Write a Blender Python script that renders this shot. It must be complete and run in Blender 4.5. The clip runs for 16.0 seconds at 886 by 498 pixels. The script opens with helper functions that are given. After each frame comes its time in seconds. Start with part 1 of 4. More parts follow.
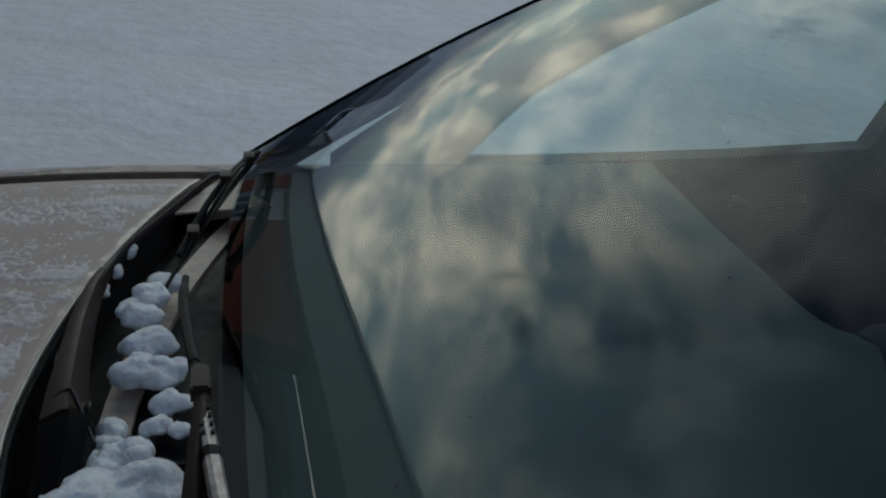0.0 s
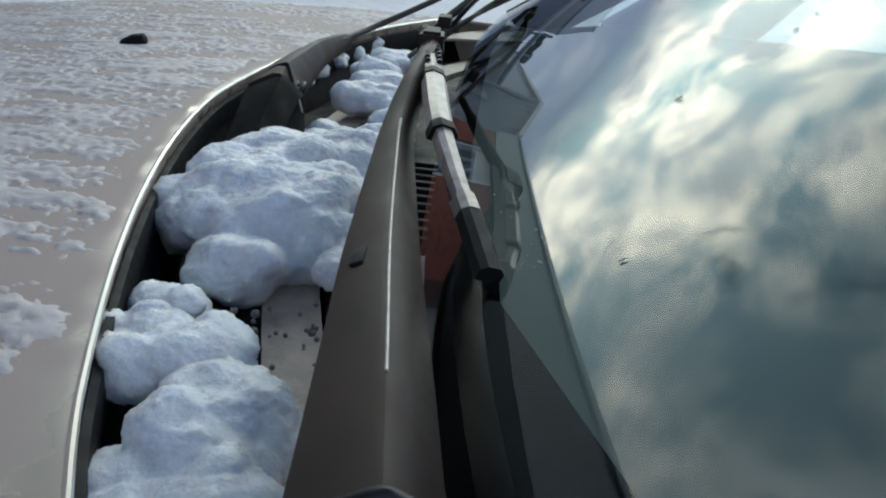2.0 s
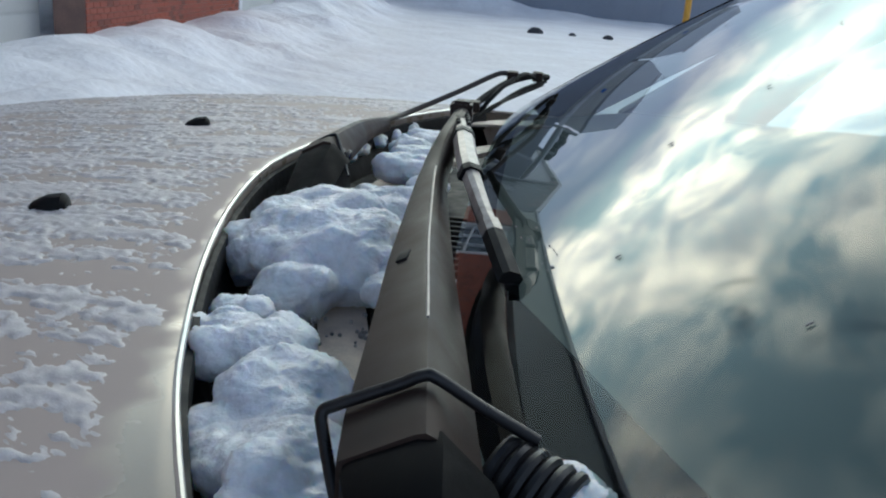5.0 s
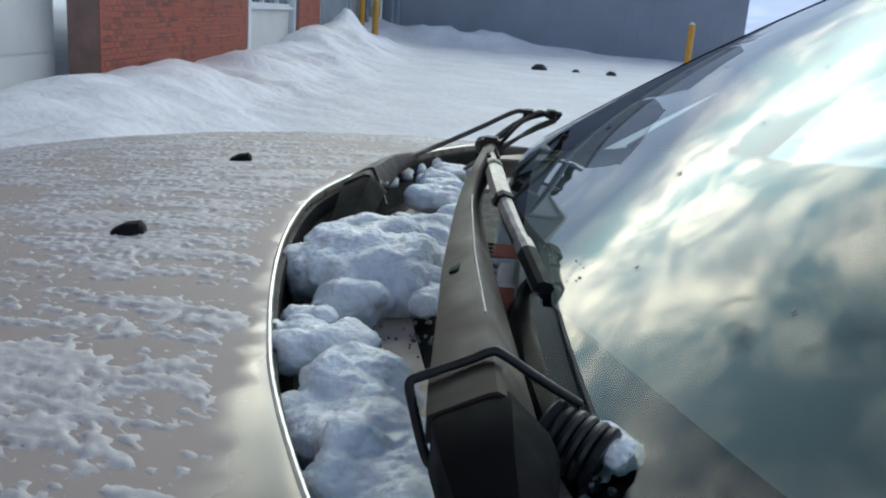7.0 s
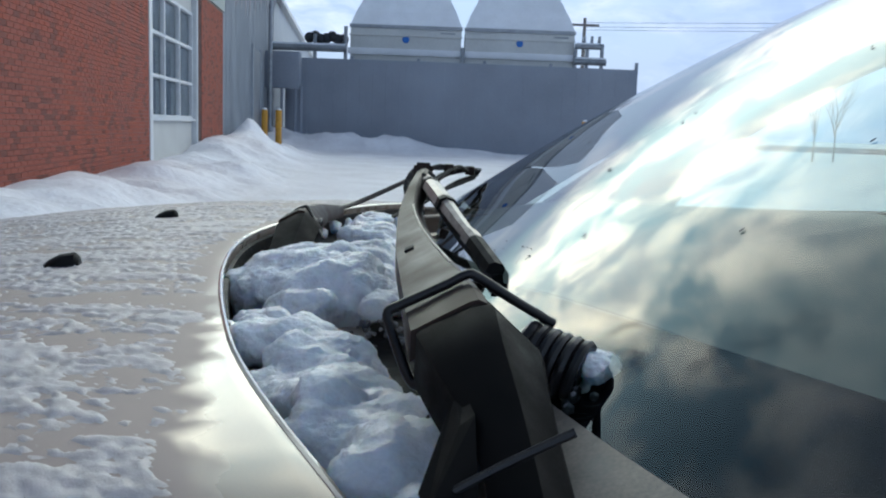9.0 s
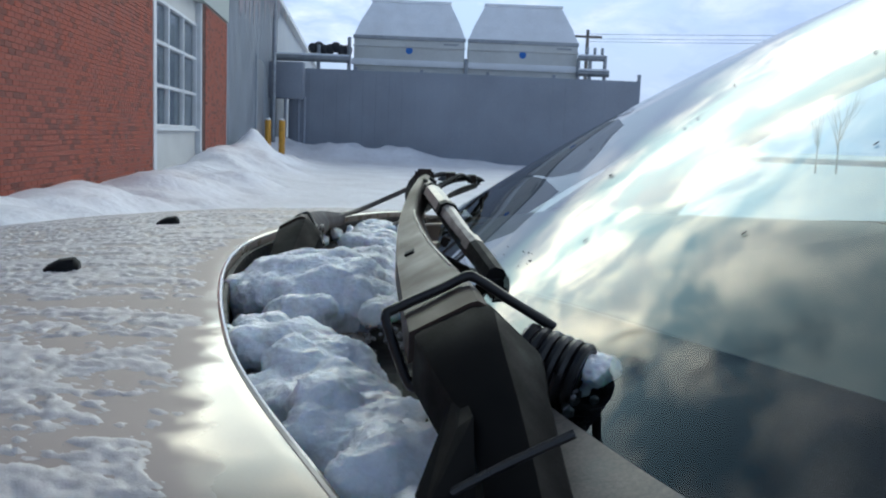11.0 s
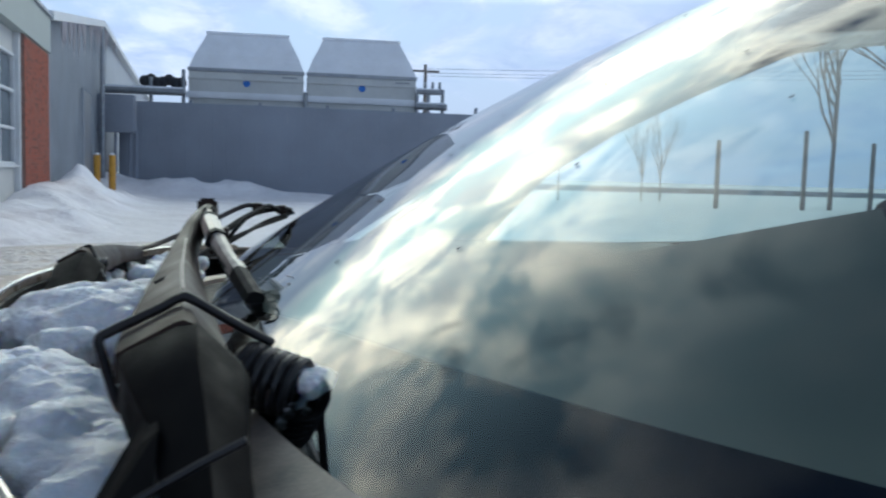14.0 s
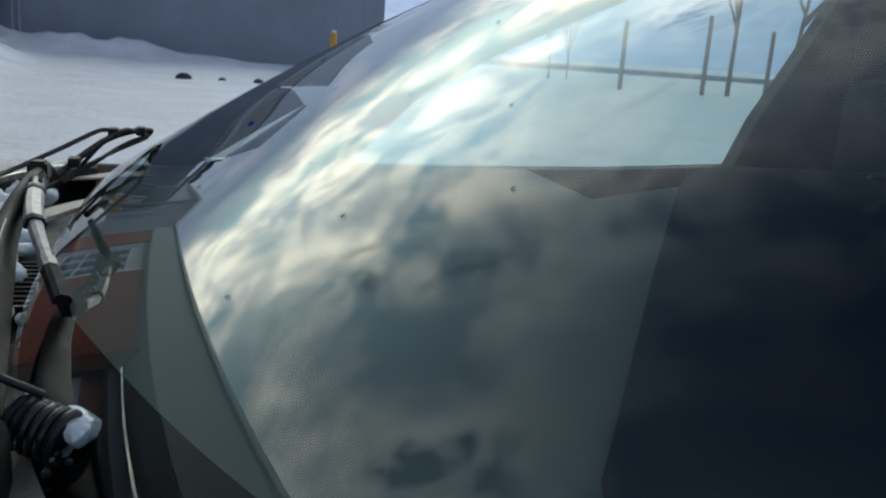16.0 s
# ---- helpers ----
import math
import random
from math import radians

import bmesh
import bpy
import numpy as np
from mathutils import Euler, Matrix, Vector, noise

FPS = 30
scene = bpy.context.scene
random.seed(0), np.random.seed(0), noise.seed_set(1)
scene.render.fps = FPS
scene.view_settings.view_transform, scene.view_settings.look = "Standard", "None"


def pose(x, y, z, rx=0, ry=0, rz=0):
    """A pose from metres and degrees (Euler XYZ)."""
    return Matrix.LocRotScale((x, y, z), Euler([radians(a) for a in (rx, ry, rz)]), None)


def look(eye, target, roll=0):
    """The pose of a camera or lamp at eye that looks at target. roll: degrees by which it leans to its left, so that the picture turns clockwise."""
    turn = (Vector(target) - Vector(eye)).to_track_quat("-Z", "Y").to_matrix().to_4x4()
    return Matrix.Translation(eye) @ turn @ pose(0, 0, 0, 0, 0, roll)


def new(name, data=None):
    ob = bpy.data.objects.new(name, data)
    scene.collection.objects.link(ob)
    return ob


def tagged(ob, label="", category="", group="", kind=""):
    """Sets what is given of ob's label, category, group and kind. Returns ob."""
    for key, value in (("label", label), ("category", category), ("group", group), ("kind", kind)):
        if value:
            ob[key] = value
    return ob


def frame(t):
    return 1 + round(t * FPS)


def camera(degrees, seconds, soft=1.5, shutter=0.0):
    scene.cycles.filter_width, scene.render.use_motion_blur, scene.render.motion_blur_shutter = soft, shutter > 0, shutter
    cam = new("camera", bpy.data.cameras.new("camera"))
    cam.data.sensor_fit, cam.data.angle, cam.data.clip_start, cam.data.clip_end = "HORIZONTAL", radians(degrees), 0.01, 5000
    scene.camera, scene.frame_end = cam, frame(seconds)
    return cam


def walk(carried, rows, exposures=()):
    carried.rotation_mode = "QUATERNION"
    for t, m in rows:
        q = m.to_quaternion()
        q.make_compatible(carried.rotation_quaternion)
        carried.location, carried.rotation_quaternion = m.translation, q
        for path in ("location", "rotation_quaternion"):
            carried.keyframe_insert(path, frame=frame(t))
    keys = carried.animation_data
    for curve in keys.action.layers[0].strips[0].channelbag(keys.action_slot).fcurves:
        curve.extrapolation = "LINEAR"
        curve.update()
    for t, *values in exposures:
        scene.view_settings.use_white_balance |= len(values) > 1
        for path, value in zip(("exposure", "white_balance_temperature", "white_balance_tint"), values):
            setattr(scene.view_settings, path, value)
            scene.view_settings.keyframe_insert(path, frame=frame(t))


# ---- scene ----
cam = camera(54.0, 16.0, soft=2.1, shutter=0.12)
PATH = [
    (0, (0.004, 0.143, 1.748), (0.472, 1.856, 0.829), 5.6),
    (0.5, (-0.079, 0.190, 1.617), (0.467, 1.858, 0.658), 6.9),
    (1, (-0.010, 0.248, 1.452), (0.021, 2.088, 0.669), 6.9),
    (1.5, (0.000, 0.233, 1.321), (-0.091, 2.050, 0.489), 9.0),
    (2, (0.025, 0.167, 1.327), (-0.051, 1.993, 0.515), 6.0),
    (2.5, (0.051, 0.068, 1.306), (-0.115, 1.950, 0.647), 5.6),
    (3, (0.039, 0.078, 1.307), (-0.133, 1.954, 0.636), 5.2),
    (3.5, (0.038, 0.064, 1.310), (-0.113, 1.951, 0.667), 5.2),
    (4, (0.036, 0.068, 1.305), (-0.109, 1.946, 0.633), 5.6),
    (4.5, (0.037, 0.067, 1.307), (-0.121, 1.956, 0.669), 5.2),
    (7, (0.019, -0.037, 1.321), (-0.175, 1.884, 0.802), 4.4),
    (7.5, (-0.006, -0.067, 1.323), (-0.089, 1.871, 0.834), 3.1),
    (8, (-0.004, -0.079, 1.283), (-0.070, 1.885, 0.911), 1.9),
    (8.5, (-0.004, -0.071, 1.242), (-0.011, 1.906, 0.942), 2.1),
    (11, (-0.002, -0.066, 1.233), (-0.017, 1.918, 0.980), 2.3),
    (11.5, (-0.002, -0.064, 1.231), (-0.011, 1.919, 0.973), 2.4),
    (12, (-0.001, -0.061, 1.230), (-0.003, 1.921, 0.961), 2.4),
    (12.5, (0.001, -0.053, 1.231), (-0.015, 1.928, 0.958), 2.2),
    (13, (0.002, -0.055, 1.230), (-0.024, 1.928, 0.970), 2.4),
    (13.5, (0.003, -0.051, 1.230), (0.012, 1.937, 1.008), 2.9),
    (13.8, (0.029, -0.066, 1.226), (0.241, 1.916, 1.056), 2.3),
    (14.0, (0.063, -0.090, 1.230), (0.397, 1.874, 1.063), 1.6),
    (14.2, (0.112, -0.072, 1.224), (0.696, 1.835, 1.078), 4.8),
    (14.5, (0.115, -0.075, 1.226), (0.810, 1.796, 1.095), 4.4),
    (15, (0.124, -0.072, 1.222), (0.797, 1.808, 1.127), 2.7),
    (15.5, (0.121, -0.064, 1.203), (0.760, 1.827, 1.088), 1.9),
    (16, (0.135, -0.148, 1.353), (0.685, 1.722, 0.905), 4.4),
]

walk(cam, [(t, look(e, a, r)) for t, e, a, r in PATH],
     exposures=[(0, -1.2, 4980, 8), (0.9, -0.95, 4980, 8), (1.6, 0.0, 4980, 8), (4.5, 0.05, 4980, 8), (8.0, 0.05, 4980, 8), (13.5, 0.05, 4980, 8), (14.2, -0.15, 4980, 8), (16.0, -0.35, 4980, 8)])

# ---------------------------------------------------------------- sky and sun
SUN_AZ, SUN_EL = radians(52.0), radians(38.0)
world = bpy.data.worlds.new("sky")
scene.world = world
world.use_nodes = True
wt = world.node_tree
wt.nodes.clear()


def wn(kind, **kw):
    n = wt.nodes.new(kind)
    for k, v in kw.items():
        n.inputs[k].default_value = v
    return n


def wmath(op, a, b=None, clamp=False):
    n = wt.nodes.new("ShaderNodeMath")
    n.operation, n.use_clamp = op, clamp
    for i, v in enumerate((a, b)):
        if v is None:
            continue
        if isinstance(v, (int, float)):
            n.inputs[i].default_value = v
        else:
            wt.links.new(v, n.inputs[i])
    return n.outputs[0]


def wmix(fac, a, b, blend="MIX"):
    n = wt.nodes.new("ShaderNodeMix")
    n.data_type, n.blend_type = "RGBA", blend
    for i, v in ((0, fac), (6, a), (7, b)):
        if isinstance(v, (int, float, tuple)):
            n.inputs[i].default_value = v
        else:
            wt.links.new(v, n.inputs[i])
    return n.outputs[2]


w_co = wn("ShaderNodeTexCoord")
w_sep = wn("ShaderNodeSeparateXYZ")
wt.links.new(w_co.outputs["Generated"], w_sep.inputs[0])
sky = wt.nodes.new("ShaderNodeTexSky")
sky.sky_type, sky.sun_disc = "NISHITA", False
sky.sun_elevation, sky.sun_rotation = SUN_EL, SUN_AZ
sky.air_density, sky.dust_density = 1.2, 1.5
w_sky = wmix(1.0, sky.outputs[0], (0.120, 0.115, 0.090, 1), "MULTIPLY")
up = wmath("MAXIMUM", w_sep.outputs[2], 0.0)
den = wmath("ADD", up, 0.22)
w_vec = wn("ShaderNodeCombineXYZ")
wt.links.new(wmath("DIVIDE", w_sep.outputs[0], den), w_vec.inputs[0])
wt.links.new(wmath("MULTIPLY", wmath("DIVIDE", w_sep.outputs[1], den), 0.75), w_vec.inputs[1])
w_n1 = wn("ShaderNodeTexNoise", Scale=2.6, Detail=7.0, Roughness=0.55, Distortion=0.5)
wt.links.new(w_vec.outputs[0], w_n1.inputs["Vector"])
w_n2 = wn("ShaderNodeTexNoise", Scale=4.2, Detail=8.0, Roughness=0.6, Distortion=0.4)
wt.links.new(w_vec.outputs[0], w_n2.inputs["Vector"])
w_ramp = wt.nodes.new("ShaderNodeValToRGB")
w_ramp.color_ramp.elements[0].position, w_ramp.color_ramp.elements[1].position = 0.41, 0.57
wt.links.new(w_n1.outputs[0], w_ramp.inputs[0])
w_ramp2 = wt.nodes.new("ShaderNodeValToRGB")
w_ramp2.color_ramp.elements[0].position, w_ramp2.color_ramp.elements[1].position = 0.40, 0.62
w_ramp2.color_ramp.elements[0].color = (0.46, 0.48, 0.50, 1)
w_ramp2.color_ramp.elements[1].color = (1.40, 1.30, 1.10, 1)
wt.links.new(w_n2.outputs[0], w_ramp2.inputs[0])
w_cl = wmix(w_ramp.outputs[0], w_sky, w_ramp2.outputs[0])
# thin cloud lit from behind, low ahead of the van
g_z = wmath("DIVIDE", wmath("SUBTRACT", w_sep.outputs[2], 0.33), 0.29)
g_x = wmath("DIVIDE", wmath("ADD", w_sep.outputs[0], 0.12), 0.56)
g_r = wmath("ADD", wmath("MULTIPLY", g_z, g_z), wmath("MULTIPLY", g_x, g_x))
g_f = wmath("MULTIPLY", wmath("EXPONENT", wmath("MULTIPLY", g_r, -1.0)), wmath("GREATER_THAN", w_sep.outputs[1], 0.0))
glow = wmix(g_f, (1, 1, 1, 1), (8.6, 7.5, 5.3, 1))
w_lit = wmix(1.0, w_cl, glow, "MULTIPLY")
# heavier cloud overhead
w_top = wmath("MULTIPLY", wmath("ADD", wmath("SUBTRACT", up, 1.82), wmath("MULTIPLY", w_n2.outputs[0], 2.2)), 3.4, True)
w_lit = wmix(w_top, w_lit, (0.10, 0.145, 0.24, 1))
w_zen = wmath("MULTIPLY", wmath("SUBTRACT", up, 0.76), 4.5, True)
w_lit = wmix(wmath("MULTIPLY", w_zen, 0.8), w_lit, (0.025, 0.045, 0.09, 1))
# pale haze towards the horizon
w_haze = wmath("SUBTRACT", 1.0, wmath("MULTIPLY", wmath("SUBTRACT", up, 0.19), 10.0, True), True)
w_all = wmix(wmath("MULTIPLY", w_haze, 0.92), w_lit, (0.62, 0.68, 0.82, 1))
w_bg = wn("ShaderNodeBackground", Strength=0.85)
wt.links.new(w_all, w_bg.inputs[0])
w_out = wn("ShaderNodeOutputWorld")
wt.links.new(w_bg.outputs[0], w_out.inputs[0])

sun_data = bpy.data.lights.new("sun", "SUN")
sun_data.energy, sun_data.angle, sun_data.color = 0.3, radians(30.0), (1.0, 0.96, 0.90)
sun = new("sun", sun_data)
sun.rotation_euler = (radians(90) - SUN_EL, 0, math.pi - SUN_AZ)


# ---------------------------------------------------------------- materials
def material(name, base, rough=0.6, metal=0.0, vary=0.15, scale=30.0, fine=250.0, bump=0.0, coat=0.0, second=None,
             spec=0.5, island=0.0, stretch=(1, 1, 1), sss=0.0):
    """Principled surface with colour variation at two scales, uneven roughness and fine relief."""
    m = bpy.data.materials.new(name)
    m.use_nodes = True
    nt = m.node_tree
    b = nt.nodes["Principled BSDF"]
    co = nt.nodes.new("ShaderNodeTexCoord")
    mp = nt.nodes.new("ShaderNodeMapping")
    mp.inputs["Scale"].default_value = stretch
    nt.links.new(co.outputs["Object"], mp.inputs[0])
    big = nt.nodes.new("ShaderNodeTexNoise")
    big.inputs["Scale"].default_value, big.inputs["Detail"].default_value = scale, 5
    small = nt.nodes.new("ShaderNodeTexNoise")
    small.inputs["Scale"].default_value, small.inputs["Detail"].default_value = fine, 3
    for n in (big, small):
        nt.links.new(mp.outputs[0], n.inputs["Vector"])
    add = nt.nodes.new("ShaderNodeMath")
    add.operation = "MULTIPLY_ADD"
    nt.links.new(small.outputs[0], add.inputs[0])
    add.inputs[1].default_value = 0.4
    nt.links.new(big.outputs[0], add.inputs[2])
    fac = nt.nodes.new("ShaderNodeMapRange")
    fac.inputs[1].default_value, fac.inputs[2].default_value = 0.5, 0.9
    nt.links.new(add.outputs[0], fac.inputs[0])
    mix = nt.nodes.new("ShaderNodeMix")
    mix.data_type = "RGBA"
    second = second or tuple(c * (1 - vary * 1.6) for c in base)
    mix.inputs[6].default_value, mix.inputs[7].default_value = (*second, 1), (*(c * (1 + vary * 0.4) for c in base), 1)
    nt.links.new(fac.outputs[0], mix.inputs[0])
    col = mix.outputs[2]
    if island:
        inf = nt.nodes.new("ShaderNodeObjectInfo")
        geo = nt.nodes.new("ShaderNodeNewGeometry")
        sm = nt.nodes.new("ShaderNodeMath")
        sm.operation = "ADD"
        nt.links.new(inf.outputs["Random"], sm.inputs[0])
        nt.links.new(geo.outputs["Random Per Island"], sm.inputs[1])
        fr = nt.nodes.new("ShaderNodeMath")
        fr.operation = "FRACT"
        nt.links.new(sm.outputs[0], fr.inputs[0])
        rp = nt.nodes.new("ShaderNodeValToRGB")
        rp.color_ramp.elements[0].position, rp.color_ramp.elements[1].position = 0.10, 0.30
        rp.color_ramp.elements[0].color = (1 - island, 1 - island * 0.85, 1 - island * 0.7, 1)
        rp.color_ramp.elements[1].color = (1, 1, 1, 1)
        nt.links.new(fr.outputs[0], rp.inputs[0])
        mu = nt.nodes.new("ShaderNodeMix")
        mu.data_type, mu.blend_type = "RGBA", "MULTIPLY"
        mu.inputs[0].default_value = 1
        nt.links.new(col, mu.inputs[6])
        nt.links.new(rp.outputs[0], mu.inputs[7])
        col = mu.outputs[2]
    nt.links.new(col, b.inputs["Base Color"])
    rr = nt.nodes.new("ShaderNodeMapRange")
    rr.inputs[3].default_value, rr.inputs[4].default_value = max(0.03, rough - 0.12), min(1, rough + 0.12)
    nt.links.new(fac.outputs[0], rr.inputs[0])
    nt.links.new(rr.outputs[0], b.inputs["Roughness"])
    b.inputs["Metallic"].default_value = metal
    b.inputs["Coat Weight"].default_value, b.inputs["Coat Roughness"].default_value = coat, 0.06
    b.inputs["Specular IOR Level"].default_value = spec
    if sss:
        b.inputs["Subsurface Weight"].default_value = sss
        b.inputs["Subsurface Radius"].default_value = (0.012, 0.016, 0.022)
        b.inputs["Subsurface Scale"].default_value = 0.6
    if bump:
        bp = nt.nodes.new("ShaderNodeBump")
        bp.inputs["Strength"].default_value, bp.inputs["Distance"].default_value = bump, 0.6 / fine
        nt.links.new(add.outputs[0], bp.inputs["Height"])
        nt.links.new(bp.outputs[0], b.inputs["Normal"])
    return m


def glass(name, tint, ior=1.5, rough=0.0):
    """Thin pane: clear tinted glass with a mirror gloss that grows towards grazing angles."""
    m = bpy.data.materials.new(name)
    m.use_nodes = True
    nt = m.node_tree
    nt.nodes.clear()
    tr = nt.nodes.new("ShaderNodeBsdfTransparent")
    tr.inputs[0].default_value = (*tint, 1)
    gl = nt.nodes.new("ShaderNodeBsdfGlossy")
    gl.inputs["Roughness"].default_value = rough
    fr = nt.nodes.new("ShaderNodeFresnel")
    fr.inputs["IOR"].default_value = ior
    mx = nt.nodes.new("ShaderNodeMixShader")
    out = nt.nodes.new("ShaderNodeOutputMaterial")
    nt.links.new(fr.outputs[0], mx.inputs[0])
    nt.links.new(tr.outputs[0], mx.inputs[1])
    nt.links.new(gl.outputs[0], mx.inputs[2])
    nt.links.new(mx.outputs[0], out.inputs[0])
    return m


PAINT = material("beige_paint", (0.42, 0.35, 0.27), 0.30, metal=0.15, vary=0.06, scale=12, fine=900, coat=0.7)


def frosted_paint():
    """Beige paint: clean and glossy by the rear edge, dulled by a thin film of frost farther forward (u of the map: metres from the edge)."""
    m = material("frosted_beige_paint", (0.375, 0.31, 0.24), 0.30, metal=0.1, vary=0.06, scale=12, fine=900, coat=0.7)
    nt = m.node_tree
    p = nt.nodes["Principled BSDF"]
    uv = nt.nodes.new("ShaderNodeUVMap")
    sp = nt.nodes.new("ShaderNodeSeparateXYZ")
    nt.links.new(uv.outputs[0], sp.inputs[0])
    nz = nt.nodes.new("ShaderNodeTexNoise")
    nz.inputs["Scale"].default_value, nz.inputs["Detail"].default_value = 45, 6
    co = nt.nodes.new("ShaderNodeTexCoord")
    nt.links.new(co.outputs["Object"], nz.inputs["Vector"])
    ad = nt.nodes.new("ShaderNodeMath")
    ad.operation = "MULTIPLY_ADD"
    nt.links.new(nz.outputs[0], ad.inputs[0])
    ad.inputs[1].default_value = 0.05
    nt.links.new(sp.outputs[0], ad.inputs[2])
    mr = nt.nodes.new("ShaderNodeMapRange")
    mr.inputs[1].default_value, mr.inputs[2].default_value = 0.046, 0.062
    nt.links.new(ad.outputs[0], mr.inputs[0])
    old = p.inputs["Base Color"].links[0].from_socket
    mx = nt.nodes.new("ShaderNodeMix")
    mx.data_type = "RGBA"
    mx.inputs[7].default_value = (0.395, 0.33, 0.30, 1)
    nt.links.new(mr.outputs[0], mx.inputs[0])
    nt.links.new(old, mx.inputs[6])
    nt.links.new(mx.outputs[2], p.inputs["Base Color"])
    for name, lo, hi in (("Roughness", 0.24, 0.60), ("Coat Weight", 0.5, 0.0)):
        r = nt.nodes.new("ShaderNodeMapRange")
        r.inputs[3].default_value, r.inputs[4].default_value = lo, hi
        nt.links.new(mr.outputs[0], r.inputs[0])
        nt.links.new(r.outputs[0], p.inputs[name])
    return m


# lighter than the hood's beige: the lip's sky glint is put into the colour
RIM = material("pale_edge_glint_paint", (0.58, 0.54, 0.48), 0.18, metal=0.2, vary=0.06, scale=12, fine=900, coat=0.8)
HOOD = frosted_paint()
FROST = material("frost", (0.585, 0.55, 0.555), 0.5, vary=0.14, scale=90, fine=900, bump=0.5, sss=0.3)
SNOW = material("snow", (0.86, 0.89, 0.96), 0.38, vary=0.10, scale=60, fine=430, bump=1.0, sss=0.5)
GROUND_SNOW = material("ground_snow", (0.88, 0.88, 0.92), 0.7, vary=0.05, scale=0.7, fine=6, bump=0.6, second=(0.74, 0.73, 0.77))
PACKED = material("packed_snow", (0.78, 0.77, 0.79), 0.6, vary=0.1, scale=0.6, fine=5, bump=0.3, second=(0.60, 0.59, 0.62))
BLACK_PLASTIC = material("black_plastic", (0.008, 0.008, 0.009), 0.55, vary=0.4, scale=60, fine=900, bump=0.12, spec=0.15)
ARM_PAINT = material("worn_black_arm_paint", (0.030, 0.028, 0.028), 0.36, vary=0.3, scale=45, fine=1200, bump=0.12, second=(0.055, 0.040, 0.032))
RUBBER = material("rubber", (0.012, 0.012, 0.013), 0.65, vary=0.3, scale=90, fine=1000, bump=0.2, spec=0.3)
ARM_BROWN = material("weathered_arm_paint", (0.044, 0.030, 0.024), 0.48, metal=0.0, vary=0.2, scale=25, fine=1500, bump=0.05, second=(0.018, 0.012, 0.010), spec=0.18)
HEAD_PAINT = material("dull_black_cast_metal", (0.005, 0.005, 0.0055), 0.62, vary=0.3, scale=60, fine=1200, bump=0.15, spec=0.10)
SILVER = material("silver_clip_paint", (0.50, 0.47, 0.44), 0.40, metal=0.4, vary=0.2, scale=120, fine=1500, bump=0.1, second=(0.26, 0.23, 0.21))
TAN = material("dusty_beige_panel", (0.54, 0.46, 0.37), 0.5, vary=0.2, scale=60, fine=700, bump=0.2, second=(0.36, 0.30, 0.25))
APRON = material("grimy_beige_cowl_edge", (0.26, 0.23, 0.19), 0.5, vary=0.35, scale=40, fine=500, bump=0.25, second=(0.11, 0.10, 0.09))
FRIT = material("black_glass_border", (0.006, 0.006, 0.0065), 0.8, vary=0.2, scale=30, fine=400, spec=0.0)
PAD = material("grey_dashboard_pad", (0.20, 0.23, 0.23), 0.85, vary=0.08, scale=6, fine=2600)
DASH = material("dark_dashboard_vinyl", (0.018, 0.023, 0.036), 0.9, vary=0.2, scale=8, fine=2600)
TRIM_IN = material("interior_door_trim", (0.035, 0.038, 0.046), 0.75, vary=0.2, scale=10, fine=500, bump=0.2)
LINER = material("headliner_cloth", (0.022, 0.026, 0.038), 0.9, vary=0.2, scale=20, fine=800, bump=0.2)
SEAT = material("seat_cloth", (0.025, 0.028, 0.035), 0.9, vary=0.25, scale=30, fine=800, bump=0.3)
BRICK = material("red_brick", (0.28, 0.072, 0.040), 0.85, vary=0.25, scale=3, fine=60, bump=0.4, second=(0.22, 0.058, 0.036), island=0.45)
MORTAR = material("mortar", (0.26, 0.17, 0.14), 0.9, vary=0.2, scale=4, fine=60, bump=0.3)
PANEL = material("pale_grey_panel", (0.52, 0.53, 0.52), 0.6, vary=0.10, scale=1.2, fine=40, bump=0.1)
FASCIA = material("pale_green_fascia", (0.36, 0.40, 0.38), 0.6, vary=0.10, scale=1.2, fine=40, bump=0.1)
SIDING = material("grey_metal_siding", (0.34, 0.37, 0.41), 0.5, metal=0.1, vary=0.12, scale=0.8, fine=12, bump=0.1)
FENCE = material("grey_screen_panel", (0.27, 0.295, 0.35), 0.6, vary=0.12, scale=0.5, fine=14, bump=0.15)
STEEL = material("galvanised_steel", (0.35, 0.37, 0.40), 0.45, metal=0.5, vary=0.2, scale=3, fine=40, bump=0.1)
UNIT = material("tower_casing", (0.60, 0.61, 0.60), 0.5, vary=0.1, scale=0.6, fine=12)
WHITE = material("white_window_paint", (0.66, 0.68, 0.70), 0.5, vary=0.08, scale=3, fine=60)
YELLOW = material("yellow_bollard_paint", (0.62, 0.33, 0.03), 0.5, vary=0.15, scale=6, fine=60)
BLUE = material("blue_mark", (0.04, 0.16, 0.55), 0.5, vary=0.05)
BARK = material("bark", (0.15, 0.135, 0.125), 0.9, vary=0.3, scale=4, fine=40, bump=0.5)
# hedge colour lightened to stand for the cloud reflection lying over it
HEDGE = material("paled_hedge", (0.40, 0.42, 0.45), 0.9, vary=0.3, scale=0.5, fine=4)
WOOD = material("grey_post_wood", (0.22, 0.20, 0.185), 0.9, vary=0.3, scale=4, fine=50, bump=0.4)
ICE_DIRT = material("frozen_grit", (0.05, 0.05, 0.055), 0.5, vary=0.5, scale=150, fine=900, bump=0.5, second=(0.3, 0.3, 0.32))
WINDSHIELD = glass("windscreen_glass", (0.68, 0.80, 0.77), 1.72)
PANE = glass("window_glass", (0.80, 0.88, 0.88), 1.5)
